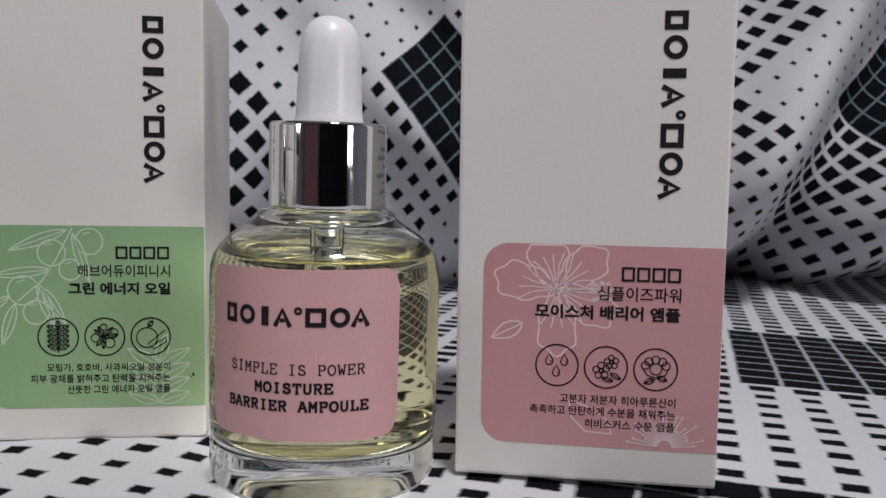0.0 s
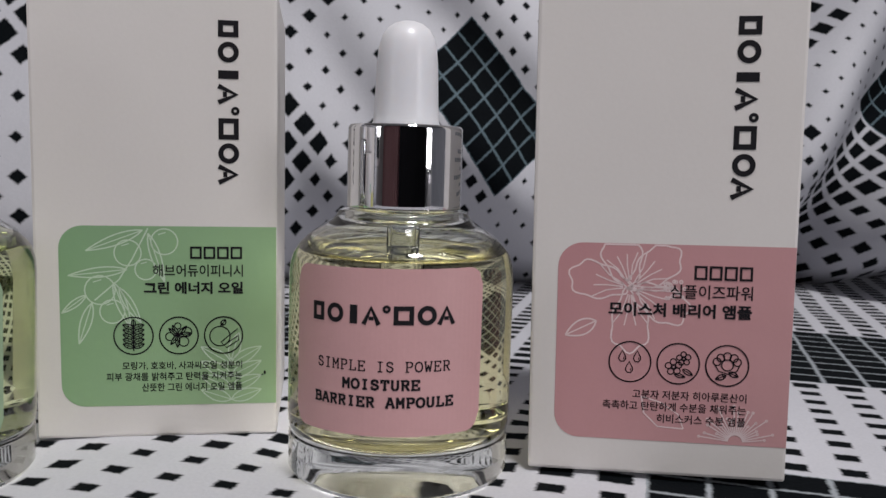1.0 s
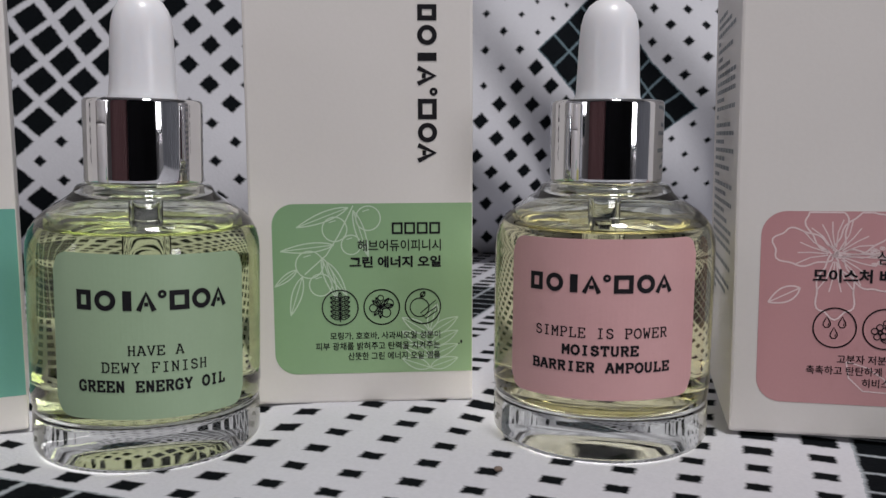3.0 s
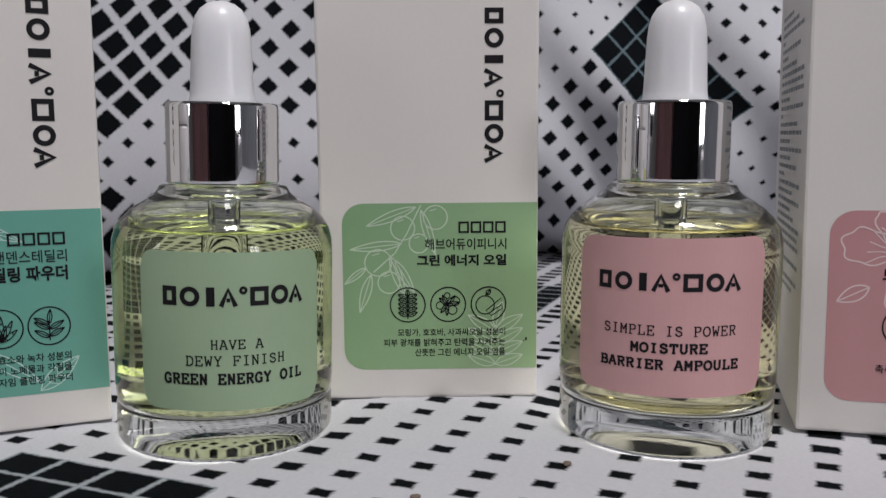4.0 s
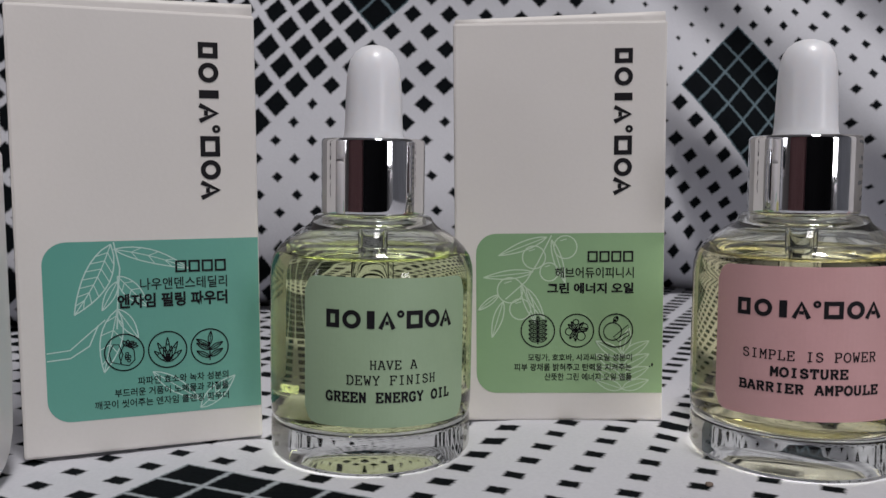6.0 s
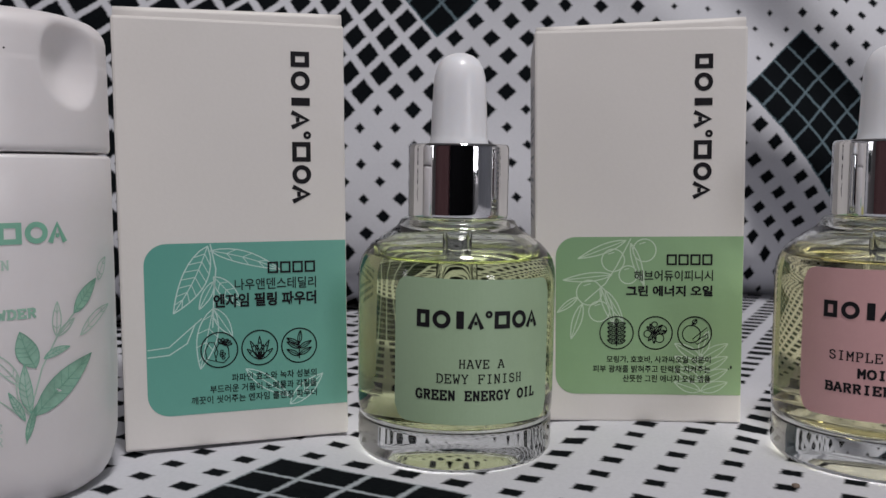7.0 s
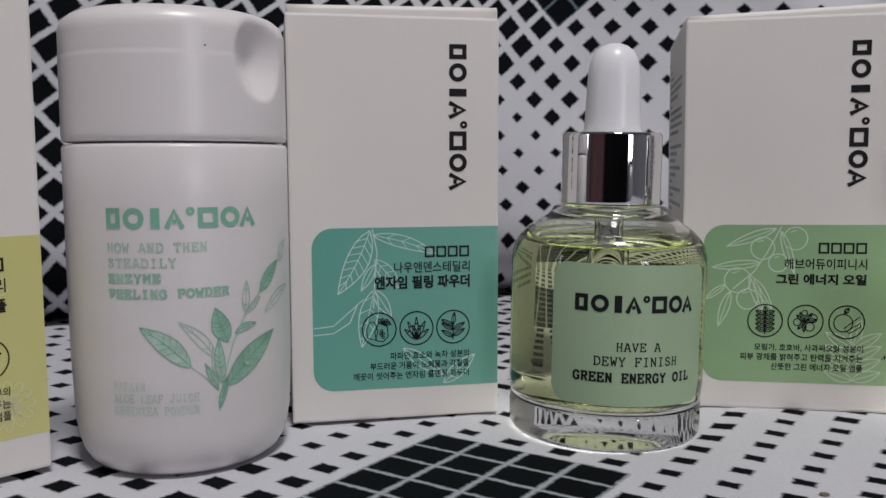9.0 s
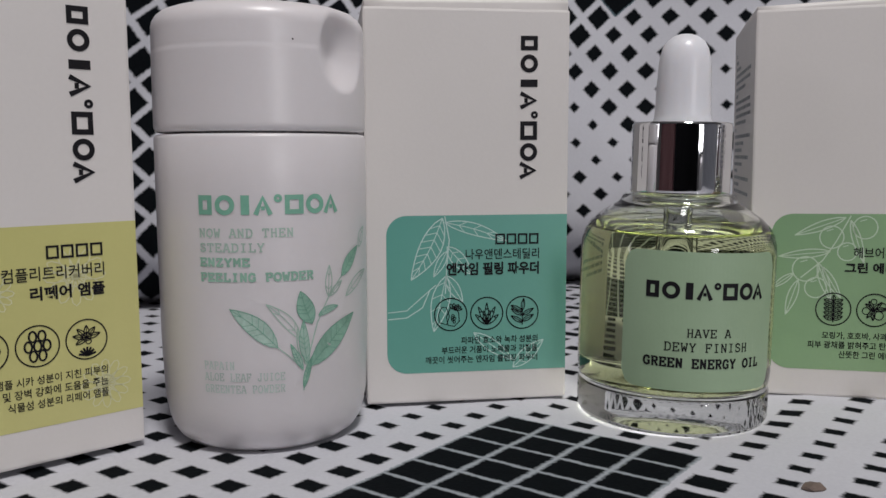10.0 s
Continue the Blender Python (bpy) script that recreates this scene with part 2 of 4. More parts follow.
def slab(w, d, h, bevel=0.0, seg=2):
    """A box with its foot in the middle at the origin, in metres."""
    bm = bmesh.new()
    bmesh.ops.create_cube(bm, size=1)
    for v in bm.verts:
        v.co = Vector((v.co.x * w, v.co.y * d, (v.co.z + 0.5) * h))
    if bevel:
        bmesh.ops.bevel(bm, geom=list(bm.edges), offset=bevel, segments=seg, affect="EDGES", profile=0.6)
    return bm


# ---- print: flat outlines in mm, laid onto a card face or round a bottle ----
class Print:
    def __init__(self, wide=1.0):
        self.v, self.f, self.wide = [], [], wide

    def poly(self, pts):
        n = len(self.v)
        self.v += [(p[0], p[1]) for p in pts]
        self.f.append(tuple(range(n, n + len(pts))))
        return self

    def line(self, pts, w, closed=False):
        pts = [Vector(p) for p in pts]
        n, base = len(pts), len(self.v)
        for k, p in enumerate(pts):
            a = pts[k - 1] if (k or closed) else p
            b = pts[(k + 1) % n] if (k < n - 1 or closed) else p
            d = (b - a)
            d = d.normalized() if d.length else Vector((1, 0))
            side = Vector((-d.y, d.x)) * w * self.wide / 2
            self.v += [tuple(p + side), tuple(p - side)]
        for k in range(n if closed else n - 1):
            i, j = base + 2 * k, base + 2 * ((k + 1) % n)
            self.f.append((i, i + 1, j + 1, j))
        return self

    def ring(self, x, y, r, w, n=28):
        return self.line([(x + r * math.cos(2 * math.pi * k / n), y + r * math.sin(2 * math.pi * k / n)) for k in range(n)], w, True)

    def disc(self, x, y, rx, ry=None, n=16):
        ry = ry or rx
        return self.poly([(x + rx * math.cos(2 * math.pi * k / n), y + ry * math.sin(2 * math.pi * k / n)) for k in range(n)])

    def rect(self, x0, y0, x1, y1):
        n = max(1, int((x1 - x0) / 0.6))
        for k in range(n):
            a, b = x0 + (x1 - x0) * k / n, x0 + (x1 - x0) * (k + 1) / n
            self.poly([(a, y0), (b, y0), (b, y1), (a, y1)])
        return self

    def mesh(self, name, lay):
        return mesh_from(name, [lay(x, y) for x, y in self.v], self.f)


def leaf_shape(x0, y0, x1, y1, w, bend=0.0, n=9):
    """The outline of a leaf from its foot to its tip; w its width."""
    a, b = Vector((x0, y0)), Vector((x1, y1))
    d = b - a
    s = Vector((-d.y, d.x)).normalized()
    up, down = [], []
    for k in range(n + 1):
        t = k / n
        mid = a + d * t + s * bend * math.sin(math.pi * t)
        h = w * 0.5 * math.sin(math.pi * t ** 0.85) ** 0.9
        up.append(tuple(mid + s * h))
        down.append(tuple(mid - s * h))
    return up, down


def leaf_outline(pr, x0, y0, x1, y1, w, lw=0.18, bend=0.0, veins=0, rib=True):
    up, down = leaf_shape(x0, y0, x1, y1, w, bend)
    pr.line(up, lw).line(down, lw)
    mid = [((p[0] + q[0]) / 2, (p[1] + q[1]) / 2) for p, q in zip(up, down)]
    if rib:
        pr.line(mid, lw * 0.8)
    for k in range(veins):
        i = 1 + int((k + 0.5) * (len(mid) - 3) / veins)
        pr.line([mid[i], up[min(i + 1, len(up) - 1)]], lw * 0.7).line([mid[i], down[min(i + 1, len(up) - 1)]], lw * 0.7)
    return pr


def leaf_solid(pr, x0, y0, x1, y1, w, bend=0.0):
    up, down = leaf_shape(x0, y0, x1, y1, w, bend)
    for k in range(len(up) - 1):
        pr.poly([up[k], down[k], down[k + 1], up[k + 1]])
    return pr


def petal(pr, x, y, a, length, width, lw=0.2, n=22, wave=0.06, top=99.0):
    """The wavy outline of one petal growing from x, y."""
    d, s = Vector((math.cos(a), math.sin(a))), Vector((-math.sin(a), math.cos(a)))
    pts = []
    for k in range(n + 1):
        q = math.pi * (2 * k / n - 1)
        r = 1 + wave * math.sin(q * 7 + a * 3)
        across = math.sin(q) * (0.75 + 0.25 * math.cos(q))
        p = Vector((x, y)) + d * length * 0.5 * (1 + math.cos(q) * r) + s * width * 0.5 * across * r
        pts.append((p.x, min(p.y, top)))
    return pr.line(pts, lw)


LIGHT_WORDS = ("심플이즈파워", "해브어듀이피니시", "나우앤덴스테딜리", "컴플리트리커버리",
               "고분자 저분자 히아루론산이", "촉촉하고 탄탄하게 수분을 채워주는", "히비스커스 수분 앰플",
               "모링가, 호호바, 사과씨오일 성분이", "피부 광채를 밝혀주고 탄력을 지켜주는", "산뜻한 그린 에너지 오일 앰플",
               "파파인 효소와 녹차 성분의", "부드러운 거품이 노폐물과 각질을", "깨끗이 씻어주는 엔자임 클렌징 파우더",
               "앰플 시카 성분이 지친 피부의", "및 장벽 강화에 도움을 주는", "식물성 성분의 리페어 앰플")
BOLD_WORDS = ("모이스처 배리어 앰플", "그린 에너지 오일", "엔자임 필링 파우더", "리페어 앰플")


def letter_outlines(lines, weight):
    """Flat letters of Blender's own font, line by line, as vertices and faces in font units."""
    cu = bpy.data.curves.new("words", "FONT")
    cu.body, cu.offset, cu.resolution_u, cu.space_line = "\n".join(lines), weight, 3, 5.0
    ob = new("words", cu)
    bpy.context.view_layer.update()
    me = bpy.data.meshes.new_from_object(ob.evaluated_get(bpy.context.evaluated_depsgraph_get()))
    co = [(v.co.x, v.co.y) for v in me.vertices]
    polys = [tuple(p.vertices) for p in me.polygons]
    bpy.data.objects.remove(ob)
    bpy.data.curves.remove(cu)
    bpy.data.meshes.remove(me)
    heights = sorted((y for _, y in co), reverse=True)
    cuts = [(a + b) / 2 for a, b in zip(heights, heights[1:]) if a - b > 1.5]
    row = [sum(y < c for c in cuts) for _, y in co]
    out = {}
    for k, words in enumerate(lines):
        ids = [n for n in range(len(co)) if row[n] == k]
        index = {n: m for m, n in enumerate(ids)}
        out[words] = [co[n] for n in ids], [tuple(index[n] for n in f) for f in polys if row[f[0]] == k]
    return out


# a slab-serif alphabet for the English lines: strokes on a 4 x 6 cell, with serifs (x, y, half width)
SLAB = {
    "A": (((0.3, 0, 1.8, 6), (1.8, 6, 2.2, 6), (2.2, 6, 3.7, 0), (0.95, 2, 3.05, 2)), ((0.4, 0, 0.7), (3.6, 0, 0.7), (1.6, 6, 0.7))),
    "B": (((0.8, 0, 0.8, 6), (0.2, 6, 2.6, 6), (2.6, 6, 3.4, 5.4), (3.4, 5.4, 3.4, 3.8), (3.4, 3.8, 2.6, 3.2), (0.8, 3.2, 2.6, 3.2), (2.6, 3.2, 3.7, 2.5), (3.7, 2.5, 3.7, 0.7), (3.7, 0.7, 2.8, 0), (2.8, 0, 0.2, 0)), ()),
    "C": (((3.5, 4.4, 3.0, 5.6), (3.0, 5.6, 2.0, 6), (2.0, 6, 0.9, 5.4), (0.9, 5.4, 0.4, 4), (0.4, 4, 0.4, 2), (0.4, 2, 0.9, 0.6), (0.9, 0.6, 2.0, 0), (2.0, 0, 3.0, 0.3), (3.0, 0.3, 3.6, 1.4)), ()),
    "D": (((0.8, 0, 0.8, 6), (0.2, 6, 2.2, 6), (2.2, 6, 3.4, 5), (3.4, 5, 3.7, 3), (3.7, 3, 3.4, 1), (3.4, 1, 2.2, 0), (2.2, 0, 0.2, 0)), ()),
    "E": (((0.8, 0, 0.8, 6), (0.2, 6, 3.5, 6), (3.5, 6, 3.5, 4.8), (0.8, 3.1, 2.5, 3.1), (2.5, 3.6, 2.5, 2.6), (0.2, 0, 3.6, 0), (3.6, 0, 3.6, 1.3)), ()),
    "F": (((0.8, 0, 0.8, 6), (0.2, 6, 3.6, 6), (3.6, 6, 3.6, 4.7), (0.8, 3.1, 2.6, 3.1), (2.6, 3.6, 2.6, 2.6)), ((0.9, 0, 0.8),)),
    "G": (((3.4, 4.6, 3.0, 5.6), (3.0, 5.6, 2.0, 6), (2.0, 6, 0.9, 5.4), (0.9, 5.4, 0.4, 4), (0.4, 4, 0.4, 2), (0.4, 2, 0.9, 0.6), (0.9, 0.6, 2.0, 0), (2.0, 0, 3.4, 0.6), (3.4, 0.6, 3.4, 2.6)), ((3.1, 2.6, 0.8),)),
    "H": (((0.8, 0, 0.8, 6), (3.2, 0, 3.2, 6), (0.8, 3.1, 3.2, 3.1)), ((0.8, 0, 0.6), (0.8, 6, 0.6), (3.2, 0, 0.6), (3.2, 6, 0.6))),
    "I": (((2, 0, 2, 6),), ((2, 0, 1.2), (2, 6, 1.2))),
    "J": (((2.6, 6, 2.6, 1.2), (2.6, 1.2, 2.0, 0.1), (2.0, 0.1, 1.0, 0.1), (1.0, 0.1, 0.4, 1.0), (0.4, 1.0, 0.4, 2.0)), ((2.6, 6, 1.1),)),
    "L": (((1.1, 0, 1.1, 6), (0.3, 0, 3.6, 0), (3.6, 0, 3.6, 1.6)), ((1.1, 6, 0.9),)),
    "M": (((0.6, 0, 0.6, 6), (0.6, 6, 2, 2.4), (2, 2.4, 3.4, 6), (3.4, 6, 3.4, 0)), ((0.6, 0, 0.6), (3.4, 0, 0.6), (0.4, 6, 0.4), (3.6, 6, 0.4))),
    "N": (((0.7, 0, 0.7, 6), (0.7, 6, 3.2, 0), (3.2, 0, 3.2, 6)), ((0.7, 0, 0.6), (0.5, 6, 0.5), (3.2, 6, 0.6))),
    "O": (((2, 6, 0.9, 5.4), (0.9, 5.4, 0.3, 4), (0.3, 4, 0.3, 2), (0.3, 2, 0.9, 0.6), (0.9, 0.6, 2, 0), (2, 0, 3.1, 0.6), (3.1, 0.6, 3.7, 2), (3.7, 2, 3.7, 4), (3.7, 4, 3.1, 5.4), (3.1, 5.4, 2, 6)), ()),
    "P": (((0.9, 0, 0.9, 6), (0.3, 6, 2.6, 6), (2.6, 6, 3.5, 5.4), (3.5, 5.4, 3.5, 3.6), (3.5, 3.6, 2.6, 2.9), (2.6, 2.9, 0.9, 2.9)), ((1.1, 0, 0.9),)),
    "R": (((0.8, 0, 0.8, 6), (0.2, 6, 2.5, 6), (2.5, 6, 3.3, 5.4), (3.3, 5.4, 3.3, 3.8), (3.3, 3.8, 2.5, 3.1), (2.5, 3.1, 0.8, 3.1), (2.0, 3.1, 3.4, 0)), ((0.8, 0, 0.6), (3.5, 0, 0.5))),
    "S": (((3.3, 4.6, 3.0, 5.6), (3.0, 5.6, 1.8, 6), (1.8, 6, 0.7, 5.3), (0.7, 5.3, 0.7, 4.0), (0.7, 4.0, 1.6, 3.3), (1.6, 3.3, 2.8, 2.8), (2.8, 2.8, 3.5, 2.0), (3.5, 2.0, 3.4, 0.8), (3.4, 0.8, 2.2, 0), (2.2, 0, 0.9, 0.4), (0.9, 0.4, 0.6, 1.5)), ()),
    "T": (((2, 0, 2, 6), (0.4, 6, 3.6, 6), (0.4, 6, 0.4, 4.6), (3.6, 6, 3.6, 4.6)), ((2, 0, 0.9),)),
    "U": (((0.7, 6, 0.7, 1.4), (0.7, 1.4, 1.4, 0.1), (1.4, 0.1, 2.6, 0.1), (2.6, 0.1, 3.3, 1.4), (3.3, 1.4, 3.3, 6)), ((0.7, 6, 0.65), (3.3, 6, 0.65))),
    "V": (((0.5, 6, 2, 0), (2, 0, 3.5, 6)), ((0.6, 6, 0.7), (3.4, 6, 0.7))),
    "W": (((0.4, 6, 1.1, 0), (1.1, 0, 2, 3.8), (2, 3.8, 2.9, 0), (2.9, 0, 3.6, 6)), ((0.5, 6, 0.6), (3.5, 6, 0.6))),
    "Y": (((0.5, 6, 2, 2.9), (3.5, 6, 2, 2.9), (2, 2.9, 2, 0)), ((2, 0, 0.9), (0.6, 6, 0.6), (3.4, 6, 0.6))),
    "Z": (((0.6, 4.7, 0.6, 6), (0.6, 6, 3.3, 6), (3.3, 6, 0.5, 0), (0.5, 0, 3.5, 0), (3.5, 0, 3.5, 1.4)), ()),
}


def slab_words(parent, lay, words, x0, x1, y0, y1, stroke, material):
    """A line of English in even slab-serif letters; stroke is the pen's width in mm."""
    pr = Print()
    cell = (x1 - x0) / (len(words) - 0.15)
    kx, ky = cell / 4.75, (y1 - y0 - stroke * 0.8) / 6
    for n, c in enumerate(words):
        if c == " ":
            continue
        ox, oy = x0 + n * cell, y0 + stroke * 0.4
        strokes, serifs = SLAB[c]
        for a, b, c2, d in strokes:
            level = b == d
            p, q = Vector((ox + a * kx, oy + b * ky)), Vector((ox + c2 * kx, oy + d * ky))
            ext = (q - p).normalized() * stroke * 0.3
            pr.line([tuple(p - ext), tuple(q + ext)], stroke * (0.8 if level else 1.0))
        for sx, sy, w in serifs:
            pr.line([(ox + (sx - w) * kx, oy + sy * ky), (ox + (sx + w) * kx, oy + sy * ky)], stroke * 0.8)
    return part("text_line", pr.mesh("text_line", lay), material, parent)


LETTERS = {**letter_outlines(LIGHT_WORDS, 0.010), **letter_outlines(BOLD_WORDS, 0.036)}


def words_on(parent, lay, words, x0, x1, y0, y1, material, label=""):
    """One line of words, filling the rectangle x0..x1, y0..y1 (mm)."""
    vs, fs = LETTERS[words]
    lx, hx = min(v[0] for v in vs), max(v[0] for v in vs)
    ly, hy = min(v[1] for v in vs), max(v[1] for v in vs)
    pts = [lay(x0 + (v[0] - lx) / (hx - lx) * (x1 - x0), y0 + (v[1] - ly) / (hy - ly) * (y1 - y0)) for v in vs]
    return part("text_line", mesh_from("text_line", pts, fs), material, parent, label)


def mark_shapes(pr, x0, y0, length, h):
    """A row of eight plain shapes in place of the maker's mark."""
    k = length / 100.0
    t = h * 0.25

    def X(v):
        return x0 + v * k

    def frame_of(a, c):
        pr.rect(X(a), y0, X(c), y0 + t).rect(X(a), y0 + h - t, X(c), y0 + h)
        pr.rect(X(a), y0 + t, X(a) + t, y0 + h - t).rect(X(c) - t, y0 + t, X(c), y0 + h - t)

    def gable(a, c):
        mid = (X(a) + X(c)) / 2
        pr.line([(X(a) + t * 0.5, y0), (mid, y0 + h - t * 0.5), (X(c) - t * 0.5, y0)], t).rect(X(a) + t * 1.6, y0 + t * 0.9, X(c) - t * 1.6, y0 + t * 1.7)

    frame_of(0, 10)
    pr.ring(X(19), y0 + h / 2, h * 0.39, t)
    pr.rect(X(30), y0, X(30) + t * 1.7, y0 + h)
    gable(38, 51)
    pr.ring(X(54.5), y0 + h * 0.83, h * 0.14, t * 0.6, 14)
    frame_of(59, 72)
    pr.ring(X(80.5), y0 + h / 2, h * 0.39, t)
    gable(87, 100)
    return pr


def icon(pr, kind, x, y):
    """Small line drawings inside a ring."""
    pr.ring(x, y, 3.65, 0.26, 36)
    w = 0.2
    if kind == "drops":
        for dx, dy in ((-1.35, 0.9), (1.25, 0.9), (-0.1, -1.1)):
            pr.line([(x + dx, y + dy + 1.15), (x + dx + 0.55, y + dy + 0.1), (x + dx + 0.62, y + dy - 0.4), (x + dx + 0.3, y + dy - 0.85),
                     (x + dx - 0.3, y + dy - 0.85), (x + dx - 0.62, y + dy - 0.4), (x + dx - 0.55, y + dy + 0.1)], w, True)
            pr.line([(x + dx + 0.28, y + dy - 0.1), (x + dx + 0.25, y + dy - 0.5)], w * 0.8)
    elif kind == "flowers":
        for dx, dy, r in ((-0.75, -0.6, 1.0), (0.95, 0.95, 0.85)):
            for k in range(5):
                a = 2 * math.pi * k / 5 + 0.4
                pr.ring(x + dx + r * 0.95 * math.cos(a), y + dy + r * 0.95 * math.sin(a), r * 0.55, w, 10)
            pr.ring(x + dx, y + dy, r * 0.3, w, 8)
        leaf_outline(pr, x + 0.8, y - 1.0, x + 2.6, y - 2.0, 0.8, w)
        leaf_outline(pr, x - 0.6, y - 1.9, x + 1.3, y - 2.4, 0.7, w)
    elif kind == "rose":
        for k in range(5):
            a = math.pi * (0.05 + k * 0.225)
            pr.ring(x + 1.75 * math.cos(a), y + 0.5 + 1.2 * math.sin(a), 0.68, w, 12)
        pr.ring(x + 0.05, y + 0.1, 1.0, w, 14).line([(x - 2.2, y + 0.3), (x - 1.4, y - 1.0), (x + 0.2, y - 1.5), (x + 1.7, y - 0.9), (x + 2.2, y + 0.3)], w)
        leaf_outline(pr, x + 0.3, y - 1.2, x + 2.0, y - 1.9, 0.9, w, veins=2)
        leaf_outline(pr, x - 0.1, y - 1.7, x - 1.9, y - 2.5, 0.9, w, veins=2)
    elif kind == "moringa":
        pr.line([(x, y - 3.0), (x, y + 2.6)], w * 1.3)
        for k in range(5):
            for s in (-1, 1):
                leaf_outline(pr, x, y - 2.3 + k * 0.95, x + s * 2.0, y - 1.6 + k * 0.95, 0.95, w, veins=1)
        leaf_outline(pr, x, y + 1.9, x, y + 3.2, 0.8, w)
    elif kind == "jojoba":
        for dx, dy, r in ((1.5, 0.7, 0.95), (0.9, -1.2, 0.95), (-1.7, -0.2, 0.8), (-0.2, 1.9, 0.6)):
            pr.ring(x + dx, y + dy, r, w, 14)
        for a in (2.5, 2.1, 0.9, 4.0, 4.6, 0.2):
            leaf_outline(pr, x - 0.2, y, x + 2.4 * math.cos(a), y + 2.4 * math.sin(a), 0.8, w)
    elif kind == "apple":
        pr.ring(x - 0.7, y - 0.2, 1.95, w, 24).line([(x - 0.7, y + 1.6), (x - 0.4, y + 2.3)], w)
        leaf_outline(pr, x - 0.4, y + 2.0, x + 0.4, y + 3.1, 0.9, w, veins=2)
        pr.line([(x - 0.5, y - 1.4), (x + 2.7, y + 1.3), (x + 2.9, y - 1.0), (x + 0.6, y - 2.5)], w, True)
        pr.line([(x + 0.5, y - 1.7), (x + 2.7, y - 0.2)], w)
    elif kind == "papaya":
        pr.line([(x - 2.5, y - 1.8), (x - 2.8, y), (x - 2.0, y + 1.7), (x - 1.0, y + 1.6), (x - 0.3, y - 0.4), (x - 0.9, y - 2.3)], w, True)
        pr.line([(x - 0.6, y - 2.4), (x - 1.0, y - 0.6), (x, y + 1.6), (x + 0.9, y + 1.9), (x + 1.8, y + 0.2), (x + 1.9, y - 1.6), (x + 0.8, y - 2.7)], w, True)
        for dx, dy in ((0.5, -0.3), (0.9, -0.9), (0.4, -1.2), (0.8, -1.7), (0.35, -0.8)):
            pr.ring(x + dx, y + dy, 0.28, w * 0.9, 8)
        for a in (0.1, 0.5, 0.9, 1.5, 2.0):
            leaf_outline(pr, x + 0.6, y + 1.2, x + 0.6 + 2.0 * math.cos(a), y + 1.0 + 1.5 * math.sin(a), 0.7, w, rib=False)
    elif kind == "aloe":
        for a, l in ((1.57, 3.3), (1.05, 3.1), (2.09, 3.1), (0.6, 2.6), (2.5, 2.6), (1.3, 2.2), (1.85, 2.2)):
            leaf_outline(pr, x, y - 2.5, x + l * 1.25 * math.cos(a), y - 2.5 + l * 1.5 * math.sin(a), 0.85, w, veins=2, rib=False)
    elif kind == "tea":
        pr.line([(x, y - 2.8), (x, y + 1.0)], w * 1.2)
        leaf_outline(pr, x, y + 0.4, x + 0.3, y + 3.2, 0.8, w)
        for k, (s, h) in enumerate(((-1, 0.2), (1, 0.2), (-1, -1.4), (1, -1.2), (-1, 1.0))):
            leaf_outline(pr, x, y + h - 0.8, x + s * 2.6, y + h + 0.7, 0.9, w)
    elif kind == "capsules":
        for r, n in ((1.75, 2), (0.0, 3), (-1.75, 2)):
            for k in range(n):
                dx = (k - (n - 1) / 2) * 1.55
                pts = [(x + dx + 0.62 * math.cos(q), y + r + 0.95 * math.sin(q)) for q in [2 * math.pi * i / 14 for i in range(14)]]
                pr.line(pts, 0.36, True)
    elif kind == "lily":
        for a in (1.57, 0.9, 2.3, 0.2, 3.0, 3.8):
            leaf_outline(pr, x, y + 0.3, x + 2.5 * math.cos(a), y + 0.5 + 2.1 * math.sin(a), 0.9, w)
        pr.ring(x, y + 0.5, 0.8, w, 12).ring(x + 0.3, y - 0.4, 0.5, w, 10)
        for s in range(7):
            a = math.pi * (0.08 + s * 0.14)
            pr.line([(x, y - 3.0), (x + 1.6 * math.cos(a), y - 3.0 + 1.6 * math.sin(a))], 0.4)
    elif kind == "round":
        for k in range(9):
            a = 2 * math.pi * k / 9
            pr.ring(x + 1.7 * math.cos(a), y + 1.7 * math.sin(a), 0.7, w, 10)
    return pr


# ---- the room round the bed ----
def panel(name, m, w, d, h, material, label):
    ob = part(name, slab(w, d, h, 0.002), material, None, label)
    ob.matrix_world = m
    return tagged(ob, kind="structure")


panel("floor", pose(0, 0, -0.56), 4.2, 4.2, 0.05, DARK_WOOD, "dark wooden floor of the bedroom")
panel("ceiling", pose(0, 0, 1.90), 4.2, 4.2, 0.05, PLASTER, "plain white bedroom ceiling")
panel("wall_north", pose(0, 1.35, -0.51), 4.0, 0.1, 2.41, PLASTER, "plain pale bedroom wall")
panel("wall_south", pose(0, -2.05, -0.51), 4.0, 0.1, 2.41, PLASTER, "plain pale bedroom wall")


